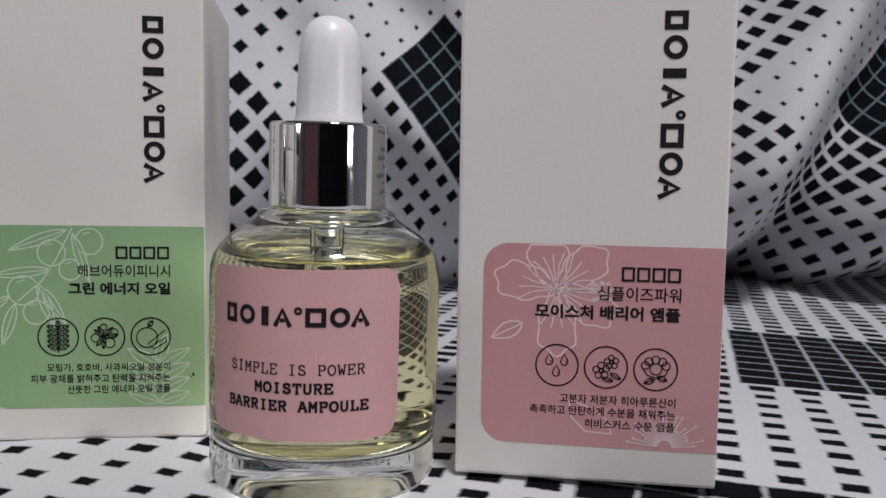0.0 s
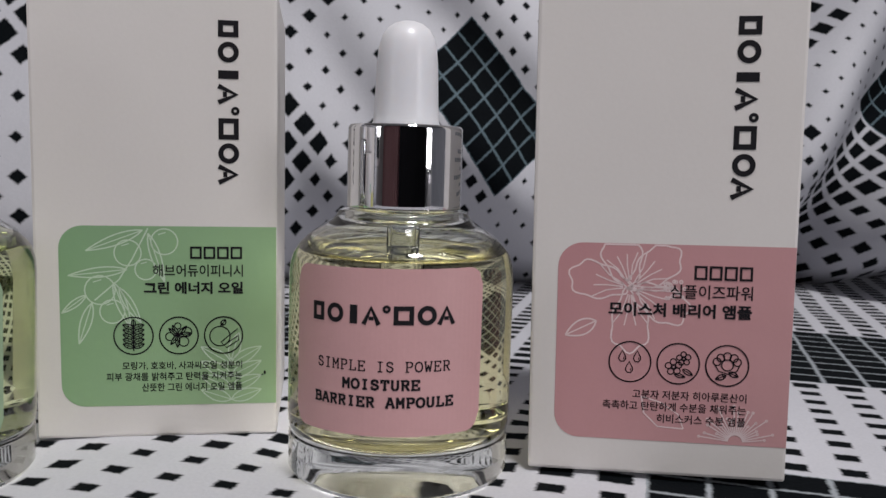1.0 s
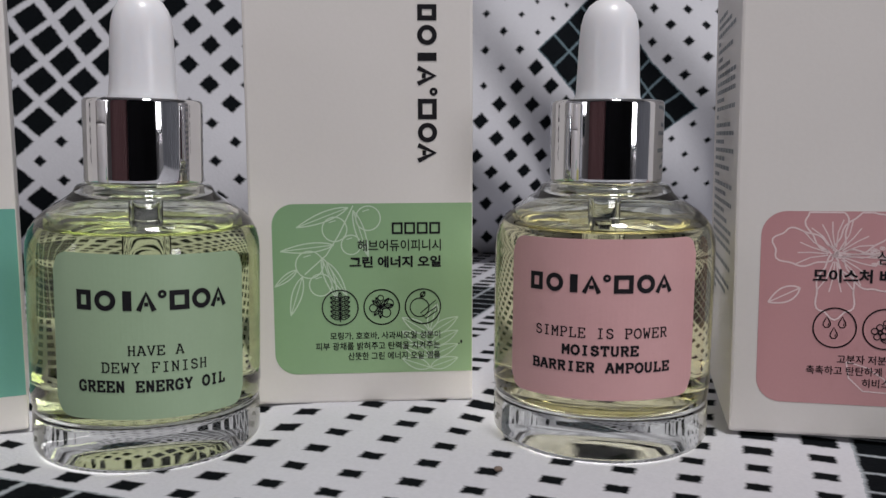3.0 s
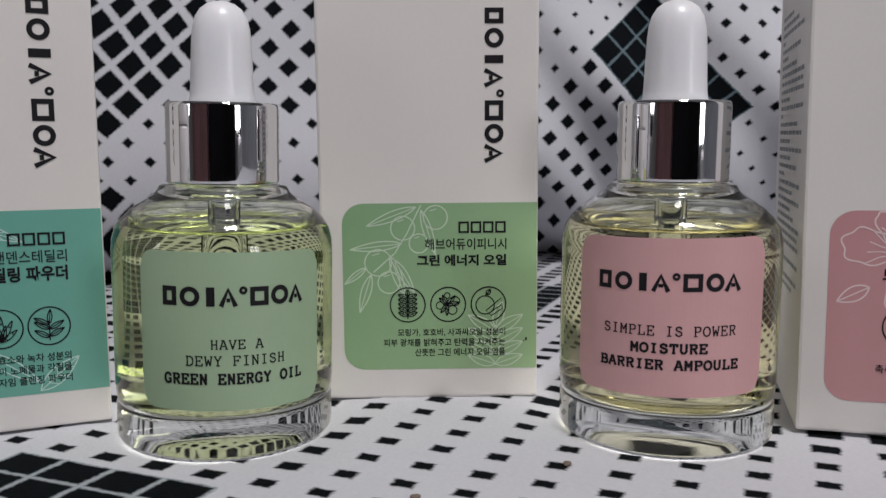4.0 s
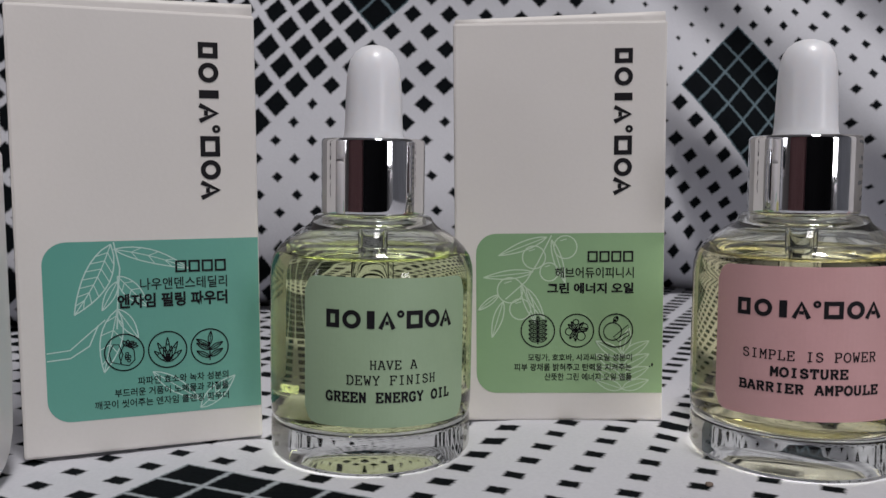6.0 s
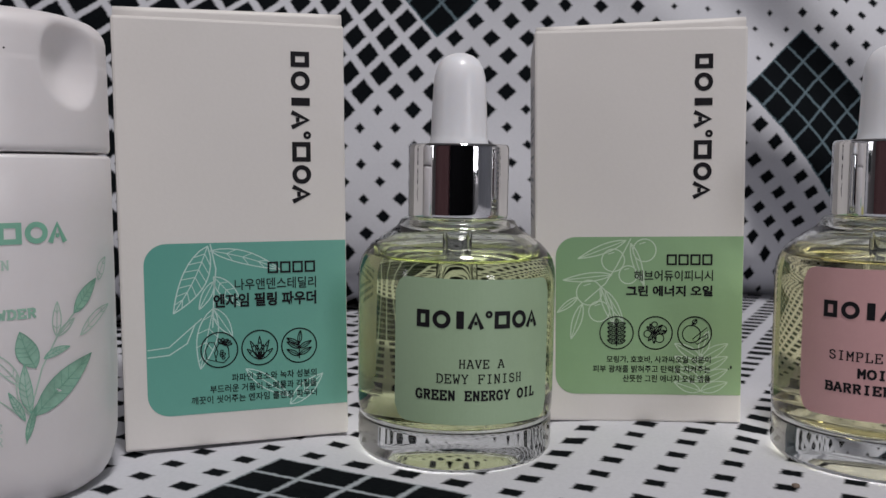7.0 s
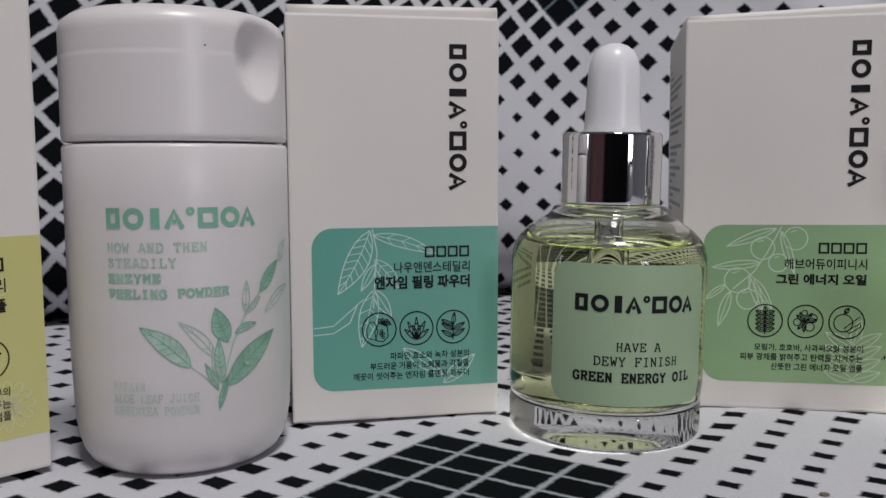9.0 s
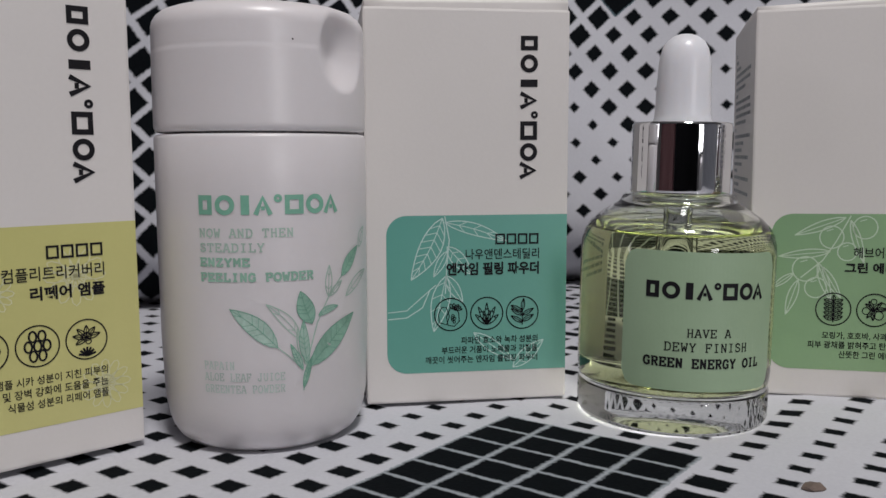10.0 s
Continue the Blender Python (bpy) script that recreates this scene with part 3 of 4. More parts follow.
def wall_with_opening(name, number, x, y0, y1, z0, z1):
    """A side wall with a made-up window opening for a fill lamp, framed."""
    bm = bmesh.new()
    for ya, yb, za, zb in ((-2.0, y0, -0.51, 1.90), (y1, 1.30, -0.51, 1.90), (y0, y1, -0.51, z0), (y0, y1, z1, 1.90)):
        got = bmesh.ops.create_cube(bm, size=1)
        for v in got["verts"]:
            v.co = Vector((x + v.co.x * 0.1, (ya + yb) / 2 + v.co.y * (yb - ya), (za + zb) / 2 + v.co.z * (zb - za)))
    tagged(part(name, bm, PLASTER, None, "plain pale bedroom wall with an added opening for a fill lamp"), kind="structure")
    fill_frame = tagged(new("window_%d" % number), "white frame round an added opening, unseen", "window", kind="structure")
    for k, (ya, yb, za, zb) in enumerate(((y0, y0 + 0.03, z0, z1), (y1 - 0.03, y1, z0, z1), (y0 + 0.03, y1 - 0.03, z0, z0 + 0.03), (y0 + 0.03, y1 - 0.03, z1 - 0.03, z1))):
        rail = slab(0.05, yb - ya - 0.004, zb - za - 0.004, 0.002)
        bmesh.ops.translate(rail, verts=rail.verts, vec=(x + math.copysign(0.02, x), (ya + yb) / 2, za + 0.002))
        part("window_frame", rail, PLASTIC, fill_frame)


# neither opening is known; each is added to hold a fill lamp
wall_with_opening("wall_west", 1, -2.05, -1.60, -1.00, 0.05, 1.05)
wall_with_opening("wall_east", 2, 2.05, -1.85, -1.25, 0.0, 0.95)

# housing and cord added to hold the ceiling lamp, out of view
pendant = thing("lamp_housing", LAMP, "added white housing of the ceiling lamp, out of view", "lamp")
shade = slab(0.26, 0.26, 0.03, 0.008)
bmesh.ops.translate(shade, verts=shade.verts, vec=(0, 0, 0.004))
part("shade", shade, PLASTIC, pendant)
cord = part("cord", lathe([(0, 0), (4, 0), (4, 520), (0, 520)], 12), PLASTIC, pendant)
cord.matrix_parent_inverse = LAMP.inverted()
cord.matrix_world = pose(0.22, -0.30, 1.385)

# dark stand-in for whoever holds the camera, added for the chrome's black band
wardrobe = thing("wardrobe", pose(0.62, -1.72, -0.51), "unseen dark block added for the black band mirrored in the chrome", "wardrobe")
part("dark_block", slab(1.80, 0.50, 2.1, 0.006), DARK_WOOD, wardrobe)
for k in (-1, 1):
    leaf = slab(0.885, 0.02, 2.04, 0.004)
    bmesh.ops.translate(leaf, verts=leaf.verts, vec=(k * 0.447, 0.262, 0.03))
    part("dark_front", leaf, DARK_WOOD, wardrobe)


def added_curtain(m, wide, material, label, folds, deep):
    c = thing("curtain", m, label, "curtain", "bedroom curtains")
    n = 160
    verts = [(wide * (i / n - 0.5), deep * math.sin(i / n * folds * 2 * math.pi) + 0.3 * deep * math.sin(i * 0.37), 2.25 * j) for j in (0, 1) for i in range(n + 1)]
    part("curtain_cloth", mesh_from("curtain_cloth", verts, [(i, i + 1, i + n + 2, i + n + 1) for i in range(n)]), material, c, "", True)
    return c


# neither curtain is seen; both added for the chrome's pink and pale stripes
added_curtain(pose(-1.12, -1.93, -0.48), 1.5, WALL_PINK, "unseen pink curtain added for the pink band in the chrome", 11, 0.03)
added_curtain(pose(1.92, -0.45, -0.48, 0, 0, 90), 1.3, PALE_CURTAIN, "unseen pale curtain added for the pale stripes in the chrome", 9, 0.05)

mattress = thing("mattress", pose(0, 0.35, -0.51), "thick mattress under the printed sheet", "mattress")
part("mattress_body", slab(2.0, 1.45, 0.495, 0.04, 3), PLASTER, mattress)


# ---- the printed cloth: a sheet on the bed and a drape behind ----
RESTS = ((-0.0208, 0.1513, 0.0006, 0.021), (-0.1055, 0.1410, 0.0001, 0.021), (-0.1821, 0.0984, 0.0006, 0.019))


def ground(x, y):
    """Sheet height, levelled to bottle and jar feet placed to fit the camera's view."""
    t = min(max((y - 0.12) / 0.05, 0), 1)
    z = 0.0003 + 0.0013 * t * t * (3 - 2 * t)
    z += 0.0006 * noise.noise((x * 14, y * 14, 0.3)) * (0.4 + min(max((y - 0.2) * 8, 0), 2))
    far = min(max((y - 0.22) / 0.1, 0), 1) * min(max((x - 0.04) / 0.1, 0), 1)
    z += far * (0.002 + 0.004 * noise.noise((x * 9 + 4, y * 16, 1.7)))
    for cx, cy, foot, r in RESTS:
        w = min(max((r + 0.008 - math.hypot(x - cx, y - cy)) / 0.008, 0), 1)
        z += (foot - 0.0001 - z) * w
    return z


def uv_grid(name, nx, ny, place, lattice, material):
    verts, uvs, faces = [], [], []
    for j in range(ny + 1):
        for i in range(nx + 1):
            s, t = i / nx, j / ny
            verts.append(place(s, t))
            uvs.append(lattice(s, t))
    for j in range(ny):
        for i in range(nx):
            k = j * (nx + 1) + i
            faces.append((k, k + 1, k + nx + 2, k + nx + 1))
    me = mesh_from(name, verts, faces)
    layer = me.uv_layers.new(name="print")
    for loop in me.loops:
        layer.data[loop.index].uv = uvs[loop.vertex_index]
    me.materials.append(material)
    me.polygons.foreach_set("use_smooth", [True] * len(me.polygons))
    return new(name, me)


U, V = Vector((0.0104, -0.00266)), Vector((-0.0022, -0.0078))
DET = U.x * V.y - U.y * V.x


def sheet_place(s, t):
    x, y = -0.85 + 1.6 * s, -0.36 + 1.06 * t
    return (x, y, ground(x, y))


def sheet_print(s, t):
    px, py = -0.85 + 1.6 * s + 0.1377, -0.36 + 1.06 * t - 0.1228
    return ((px * V.y - py * V.x) / DET, (U.x * py - U.y * px) / DET)


tagged(uv_grid("bed_sheet", 230, 210, sheet_place, sheet_print, SHEET),
       "white cotton bed sheet printed with rows of black squares", "bed sheet", kind="structure")


def drape_path():
    """The foot of the drape in plan, at even steps of its length."""
    pts, x = [], 0.62
    while x > -0.66:
        pts.append((x, 0.362 - 1.457 * max(0.0, -0.06 - x) ** 1.59 - 0.1 * max(0.0, x - 0.2)))
        x -= 0.004
    pts = pts[::-1]
    lengths = [0.0]
    for a, b in zip(pts, pts[1:]):
        lengths.append(lengths[-1] + math.hypot(b[0] - a[0], b[1] - a[1]))
    return pts, lengths


PLAN, LENGTHS = drape_path()
LEN0 = next(l for p, l in zip(PLAN, LENGTHS) if p[0] >= 0)


def plan_at(l):
    k = min(max(int(np.searchsorted(LENGTHS, l)) - 1, 0), len(PLAN) - 2)
    f = (l - LENGTHS[k]) / (LENGTHS[k + 1] - LENGTHS[k])
    a, b = Vector(PLAN[k]), Vector(PLAN[k + 1])
    d = (b - a).normalized()
    return a.lerp(b, f), Vector((-d.y, d.x))


def drape_place(s, t):
    l, h = s * LENGTHS[-1], t * 0.42
    p, back = plan_at(l)
    x = l - LEN0
    # tucked under at the foot, bulging over it, then leaning back
    low = min(max((-0.08 - x) / 0.04, 0), 1)
    off = 0.030 * math.exp(-h / (0.012 - 0.005 * low)) - (0.024 + 0.004 * low) * math.exp(-((h - 0.06 + 0.033 * low) / 0.045) ** 2) + 0.9 * max(0.0, h - 0.10) ** 1.5
    off += 0.009 * noise.noise((x * 11, h * 13, 5.0)) + 0.0025 * noise.noise((x * 37, h * 30, 2.0))
    fold = min(max((x - 0.06) / 0.06, 0), 1)
    off += fold * 0.055 * math.exp(-h / 0.018)
    off += fold * 0.021 * math.sin((x * 0.8 - h * 0.55) * 75 + 2.5 * noise.noise((x * 8, h * 8, 9)))
    crease = min(max((x + 0.09) / 0.05, 0), 1) * (1 - fold)
    off += crease * 0.006 * math.sin((x + h * 0.9) * 95)
    q = p + back * off
    return (q.x, q.y, max(h - 0.004, 0.0) + 0.003)


def loose_print(l, h):
    """The print's columns and rows on cloth that hangs in folds, by length along the foot and height."""
    h = (h - 0.115) * (1 + 0.3 * min(max((l - 0.05) / 0.05, 0), 1))
    l += 0.4 * max(0.0, l - 0.05)
    a, b = l / 0.00739, -h / 0.0084
    return np.array(((a + b) / 2, (b - a) / 2))


def fitted_print(l, h):
    """The same on the smooth part, a cubic fitted to the camera's view."""
    l, h = l * 10, (h - 0.08) * 10
    a = 3.36 - 8.081 * h + 2.229 * h ** 2 - 1.524 * h ** 3 + l * (8.654 - 2.442 * h + 1.5 * h ** 2) + l ** 2 * (2.286 - 1.125 * h) + 0.607 * l ** 3
    b = 2.146 - 6.547 * h - 0.883 * h ** 2 - 1.103 * h ** 3 + l * (-9.312 - 0.371 * h - 1.505 * h ** 2) + l ** 2 * (-2.818 + 0.071 * h) - 0.705 * l ** 3
    return np.array((a, b))


def drape_print(s, t):
    l, h = s * LENGTHS[-1] - LEN0, t * 0.42
    near = min(max(l, -0.225), 0.018), min(max(h, 0.032), 0.128)
    return tuple(fitted_print(*near) + loose_print(l, h) - loose_print(*near))


blanket = uv_grid("draped_blanket", 330, 110, drape_place, drape_print, DRAPE)
thick = blanket.modifiers.new("thickness", "SOLIDIFY")
thick.thickness, thick.offset = 0.0015, 0.0
tagged(blanket, "rumpled cotton blanket with black squares, draped upright behind", "blanket", kind="structure")


# ---- cartons ----
W, H, D = 45.4, 86.6, 45.4


def face(x, y, lift=0.06):
    """A place on the carton's front: mm from its left edge and from its foot."""
    return ((x - W / 2) / 1000, -lift / 1000, y / 1000)


def carton_side(x, y, lift=0.08):
    return (-(W / 2 + lift) / 1000, (D - x) / 1000, y / 1000)


def lid_sheet(lift_left, lift_right):
    """The lid with its rounded fold and the tongue that tucks in behind the front, as one bent sheet."""
    bm = bmesh.new()
    rows = []
    for k in range(9):
        x = (W - 0.8) * (k / 8 - 0.5)
        lift = lift_left + (lift_right - lift_left) * k / 8
        side = [(D - 0.3, H + 0.15), (D * 0.5, H + 0.2 + lift * 0.62), (3.0, H + 0.1 + lift)]
        side += [(1.5 - 1.15 * math.sin(q), H + lift - 1.05 + 1.15 * math.cos(q)) for q in [math.pi / 2 * n / 6 for n in range(7)]] + [(0.35, H - 5.0)]
        under = [(y + 0.4, z - 0.4) for y, z in side[::-1]]
        rows.append([bm.verts.new((x / 1000, y / 1000, z / 1000)) for y, z in side + under])
    n = len(rows[0])
    for p, q in zip(rows, rows[1:]):
        for k in range(n):
            bm.faces.new((p[k], q[k], q[(k + 1) % n], p[(k + 1) % n]))
    bm.faces.new(rows[0])
    bm.faces.new(rows[-1][::-1])
    bmesh.ops.recalc_face_normals(bm, faces=bm.faces)
    return bm


def dust_flap(x, lift):
    """The small wing folded in under the lid at one side."""
    bm = bmesh.new()
    side = [(1.8, H - 3.0), (D - 2.0, H - 3.0), (D - 2.0, H - 0.1), (1.8, H - 0.35 + lift * 0.95)]
    near, far = ([bm.verts.new(((x + dx) / 1000, y / 1000, z / 1000)) for y, z in side] for dx in (-0.2, 0.2))
    bm.faces.new(near)
    bm.faces.new(far[::-1])
    for k in range(4):
        bm.faces.new((near[k], far[k], far[(k + 1) % 4], near[(k + 1) % 4]))
    bmesh.ops.recalc_face_normals(bm, faces=bm.faces)
    return bm


def carton(m, hue, label, rows, lines, icons, art, lifts, plan):
    """plan: the panel's foot and top, the right end of the print, the feet and tops of the two lines of words and of the shapes over
    them, the icons' height and spacing, the foot of the first small line."""
    low, high, right, bars, second, third, icon_y, icon_step, small = plan
    box = thing("carton", m, label, "box", "skincare cartons")
    body = slab(W / 1000, D / 1000, H / 1000, 0.0006, 2)
    bmesh.ops.translate(body, verts=body.verts, vec=(0, D / 2000, 0))
    part("carton_body", body, CARD, box)
    lid = part("lid_flap", lid_sheet(*lifts), CARD, box, "tuck-in lid, slightly raised", True)
    for x, lift in ((-W / 2 + 0.5, lifts[0]), (W / 2 - 0.5, lifts[1])):
        part("dust_flap", dust_flap(x, lift), CARD, lid)
    # colour panel with two rounded corners
    x0, x1, r = 4.6, W - 0.2, 4.4
    pts = [(x1, low), (x1, high)]
    pts += [(x0 + r - r * math.sin(a), high - r + r * math.cos(a)) for a in [math.pi / 2 * k / 8 for k in range(9)]]
    pts += [(x0 + r - r * math.cos(a), low + r - r * math.sin(a)) for a in [math.pi / 2 * k / 8 for k in range(9)]]
    panel_ob = part("colour_panel", Print().poly(pts).mesh("colour_panel", lambda x, y: face(x, y, 0.05)), PANEL[hue], box)
    pr = Print(1.45)
    art(pr)
    part("line_drawing", pr.mesh("line_drawing", lambda x, y: face(x, y + high - 41.4, 0.09)), LINE[hue], panel_ob, "pale botanical line drawing")["kind"] = "stuff"
    # maker's mark, running down the carton
    mk = mark_shapes(Print(), 0, 0, 31.2, 3.8)
    part("maker_mark", mk.mesh("maker_mark", lambda x, y: face(right - 4.5 + y, 80.9 - x, 0.08)), INK, box, "row of plain black shapes")
    for k in range(4):
        a, c, e = right - 10.0 + k * 2.55, right - 10.0 + k * 2.55 + 2.2, 0.4
        bar = Print().rect(a, bars[0], c, bars[0] + e).rect(a, bars[1] - e, c, bars[1]).rect(a, bars[0] + e, a + e, bars[1] - e).rect(c - e, bars[0] + e, c, bars[1] - e)
        part("name_bar", bar.mesh("name_bar", lambda x, y: face(x, y, 0.12)), INK, panel_ob)
    (w2, words2), (w3, words3) = rows
    words_on(panel_ob, lambda x, y: face(x, y, 0.12), words2, right - w2, right, *second, INK)
    words_on(panel_ob, lambda x, y: face(x, y, 0.12), words3, right - w3, right, *third, INK)
    for k, kind in enumerate(icons):
        part("icon", icon(Print(), kind, right - 3.75 - icon_step * (2 - k), icon_y).mesh("icon", lambda x, y: face(x, y, 0.12)), INK, panel_ob)
    for k, (w, words) in enumerate(lines):
        words_on(panel_ob, lambda x, y: face(x, y, 0.12), words, right - 0.2 - w, right - 0.2, small - 2.15 * k, small + 1.65 - 2.15 * k, INK)
    # small print on the flank
    rnd = random.Random(hash_of(hue))
    side = Print()
    y = 80.0
    while y > 20:
        x = 6.0
        while x < 38:
            w = rnd.uniform(1.5, 5.0)
            side.rect(x, y, min(x + w, 39.5), y + 0.85)
            x += w + 0.7
            if rnd.random() < 0.12:
                break
        y -= 1.75
    part("small_print", side.mesh("small_print", carton_side), INK_SOFT, box, "rows of tiny grey print")["kind"] = "stuff"
    return box


def hash_of(s):
    return sum(ord(c) * (k + 3) for k, c in enumerate(s))


def hibiscus(pr):
    cx, cy = 17.4, 33.6
    for k, (a, l, w) in enumerate(((1.85, 10.0, 8.6), (0.72, 10.5, 8.0), (-0.45, 11.0, 8.0), (-1.55, 11.5, 8.4), (2.95, 10.8, 8.2))):
        petal(pr, cx, cy, a, l, w, 0.2, 44, 0.075, 41.2)
        for q in (-0.3, -0.1, 0.1, 0.3):
            pr.line([(cx + 1.3 * math.cos(a + q), cy + 1.3 * math.sin(a + q)), (cx + l * 0.4 * math.cos(a + q * 1.1), cy + l * 0.4 * math.sin(a + q * 1.1)),
                     (cx + l * (0.58 + 0.2 * abs(q)) * math.cos(a + q * 1.5), min(41.0, cy + l * (0.58 + 0.2 * abs(q)) * math.sin(a + q * 1.5)))], 0.15)
    pr.line([(cx, cy + 0.2), (cx + 8, cy + 0.1)], 0.16).line([(cx, cy - 0.3), (cx + 8, cy - 0.5)], 0.16)
    for k in range(18):
        pr.ring(cx + 6.0 + 0.30 * (k % 12), cy - 0.2 + 1.5 * math.sin(k * 2.3), 0.26, 0.15, 8)
    leaf_outline(pr, 11.6, 27.4, 6.2, 24.6, 2.7, 0.2)
    for k in range(22):
        a = 0.1 + k * 0.14
        r = 5.0 + 1.6 * math.sin(k * 1.9)
        pr.line([(36.5 + 1.2 * math.cos(a), 6.5 + 1.2 * math.sin(a)), (min(36.5 + r * math.cos(a), 45.0), 6.6 + r * math.sin(a))], 0.15)
        pr.ring(min(36.5 + r * math.cos(a), 44.8), 6.6 + r * math.sin(a), 0.2, 0.13, 6)
    pr.line([(20.0, 14.0), (20.5, 11.0), (23.0, 8.6), (27.5, 8.4)], 0.17).line([(20.0, 14.0), (23.5, 13.0), (26.5, 11.0), (27.5, 8.4)], 0.15)


def olive(pr):
    for x0, y0, x1, y1, w in ((20, 40.6, 9.5, 36.6, 2.0), (21, 40, 24, 30.5, 1.8), (17, 33, 6.2, 31.8, 1.9), (14.5, 30.5, 17.5, 21.8, 1.9), (10.5, 26.5, 8.0, 18.5, 2.0),
                               (9.5, 28, 4.9, 24.5, 1.3), (15.5, 29.5, 19.5, 22.5, 1.7)):
        leaf_outline(pr, x0, y0, x1, y1, w, 0.17)
    pr.line([(21, 41), (18, 35), (15.5, 31), (11, 27)], 0.18)
    for x, y, r in ((24.0, 38.4, 2.5), (17.2, 36.2, 2.5), (20.5, 33, 2.0), (12.0, 29.0, 2.8), (14.2, 24.8, 2.3)):
        pr.ring(x, y, r, 0.17, 22)
        pr.line([(x - r * 0.45, y + r * 0.55), (x + r * 0.1, y + r * 0.72)], 0.13)
    for k in range(4):
        for s in (-1, 1):
            leaf_outline(pr, 36.5, 7.0 + k * 2.4, 36.5 + s * 5.8, 9.0 + k * 2.9, 2.3, 0.15)
    leaf_outline(pr, 36.5, 15, 38.0, 20.5, 2.2, 0.15)


def tea_branch(pr):
    pr.line([(17.5, 41.2), (18.5, 36), (18.0, 31), (17.6, 24)], 0.18)
    leaf_outline(pr, 17.0, 40.8, 10.0, 27.2, 4.8, 0.17, 0.6, veins=7)
    leaf_outline(pr, 17.5, 39.8, 31.5, 35.5, 2.6, 0.15, 0.5, veins=3)
    leaf_outline(pr, 18.0, 34.5, 23.5, 28.2, 3.0, 0.15, veins=3)
    leaf_outline(pr, 18.0, 33.5, 15.0, 27.8, 1.8, 0.15)
    leaf_outline(pr, 17.8, 28.0, 15.0, 15.5, 4.0, 0.16, veins=4)
    leaf_outline(pr, 17.8, 28.0, 21.5, 22.0, 2.4, 0.15)
    pr.line([(4.8, 18.5), (9, 18.8), (12.5, 21), (14.2, 25)], 0.17).line([(4.8, 20.0), (9.0, 20.4), (12, 23), (15.5, 26)], 0.15)
    leaf_outline(pr, 33.0, 6.8, 40.0, 13.0, 3.0, 0.15, veins=3)
    leaf_outline(pr, 24.0, 15.0, 33.0, 8.5, 2.6, 0.14)


def blossoms(pr):
    for x, y, r in ((33.8, 32.0, 5.4), (38.4, 11.4, 4.6), (20.0, 30.0, 3.5)):
        for k in range(12):
            petal(pr, x, y, 2 * math.pi * k / 12, r, r * 0.42, 0.15, 10, 0.02)
        pr.ring(x, y, r * 0.35, 0.2)


carton(pose(0.02578, 0.1447, 0.0020, 0, -1.0, -8.3), "pink", "white card carton with a pink panel and black lettering",
       ((14.0, "심플이즈파워"), (24.6, "모이스처 배리어 앰플")),
       ((19.7, "고분자 저분자 히아루론산이"), (24.9, "촉촉하고 탄탄하게 수분을 채워주는"), (15.3, "히비스커스 수분 앰플")),
       ("drops", "flowers", "rose"), hibiscus, (1.2, 1.2), (6.3, 41.8, 38.3, (35.7, 38.2), (32.3, 34.8), (28.9, 31.4), 20.6, 8.4, 14.0))
green_carton = carton(pose(-0.0681, 0.1599, 0.0014, 0, -0.5, 8.3), "green", "white card carton with a leaf green panel, its lid slightly raised",
       ((17.0, "해브어듀이피니시"), (18.7, "그린 에너지 오일")),
       ((22.7, "모링가, 호호바, 사과씨오일 성분이"), (25.7, "피부 광채를 밝혀주고 탄력을 지켜주는"), (19.1, "산뜻한 그린 에너지 오일 앰플")),
       ("moringa", "jojoba", "apple"), olive, (0.8, 2.0), (6.3, 41.6, 38.8, (35.3, 37.7), (31.8, 34.2), (28.4, 30.8), 20.2, 8.5, 13.4))
part("speck", Print().disc(43.0, 12.6, 0.22, 0.4).disc(42.5, 12.2, 0.15).mesh("speck", lambda x, y: face(x, y, 0.13)), INK, green_carton, "tiny black speck")
carton(pose(-0.1486, 0.1279, 0.0010, 0, 0, 30), "teal", "white card carton with a teal panel, its lid slightly raised",
       ((16.7, "나우앤덴스테딜리"), (21.0, "엔자임 필링 파우더")),
       ((17.5, "파파인 효소와 녹차 성분의"), (21.9, "부드러운 거품이 노폐물과 각질을"), (25.6, "깨끗이 씻어주는 엔자임 클렌징 파우더")),
       ("papaya", "aloe", "tea"), tea_branch, (1.7, 2.3), (6.8, 42.0, 38.85, (35.4, 37.8), (32.1, 34.5), (28.6, 31.5), 19.9, 8.15, 13.1))
carton(pose(-0.2069, 0.0583, 0.0016, 0, 0, 64), "yellow", "white card carton with a yellow panel beside the powder jar",
       ((17.4, "컴플리트리커버리"), (13.0, "리페어 앰플")),
       ((19.2, "앰플 시카 성분이 지친 피부의"), (18.1, "및 장벽 강화에 도움을 주는"), (17.4, "식물성 성분의 리페어 앰플")),
       ("round", "capsules", "lily"), blossoms, (1.0, 1.0), (6.7, 42.6, 39.0, (36.6, 39.0), (32.9, 35.4), (29.4, 31.9), 21.4, 8.45, 14.5))


# ---- dropper bottles ----
RB = 20.4


def round_bottle(centre, r, lift=0.1):
    """Lays print round an upright cylinder; x in mm of arc from the centre angle, y in mm of height."""
    def lay(x, y):
        rr = (r(y) if callable(r) else r) + lift
        a = radians(centre) + x / RB
        return (rr * math.sin(a) / 1000, -rr * math.cos(a) / 1000, y / 1000)
    return lay


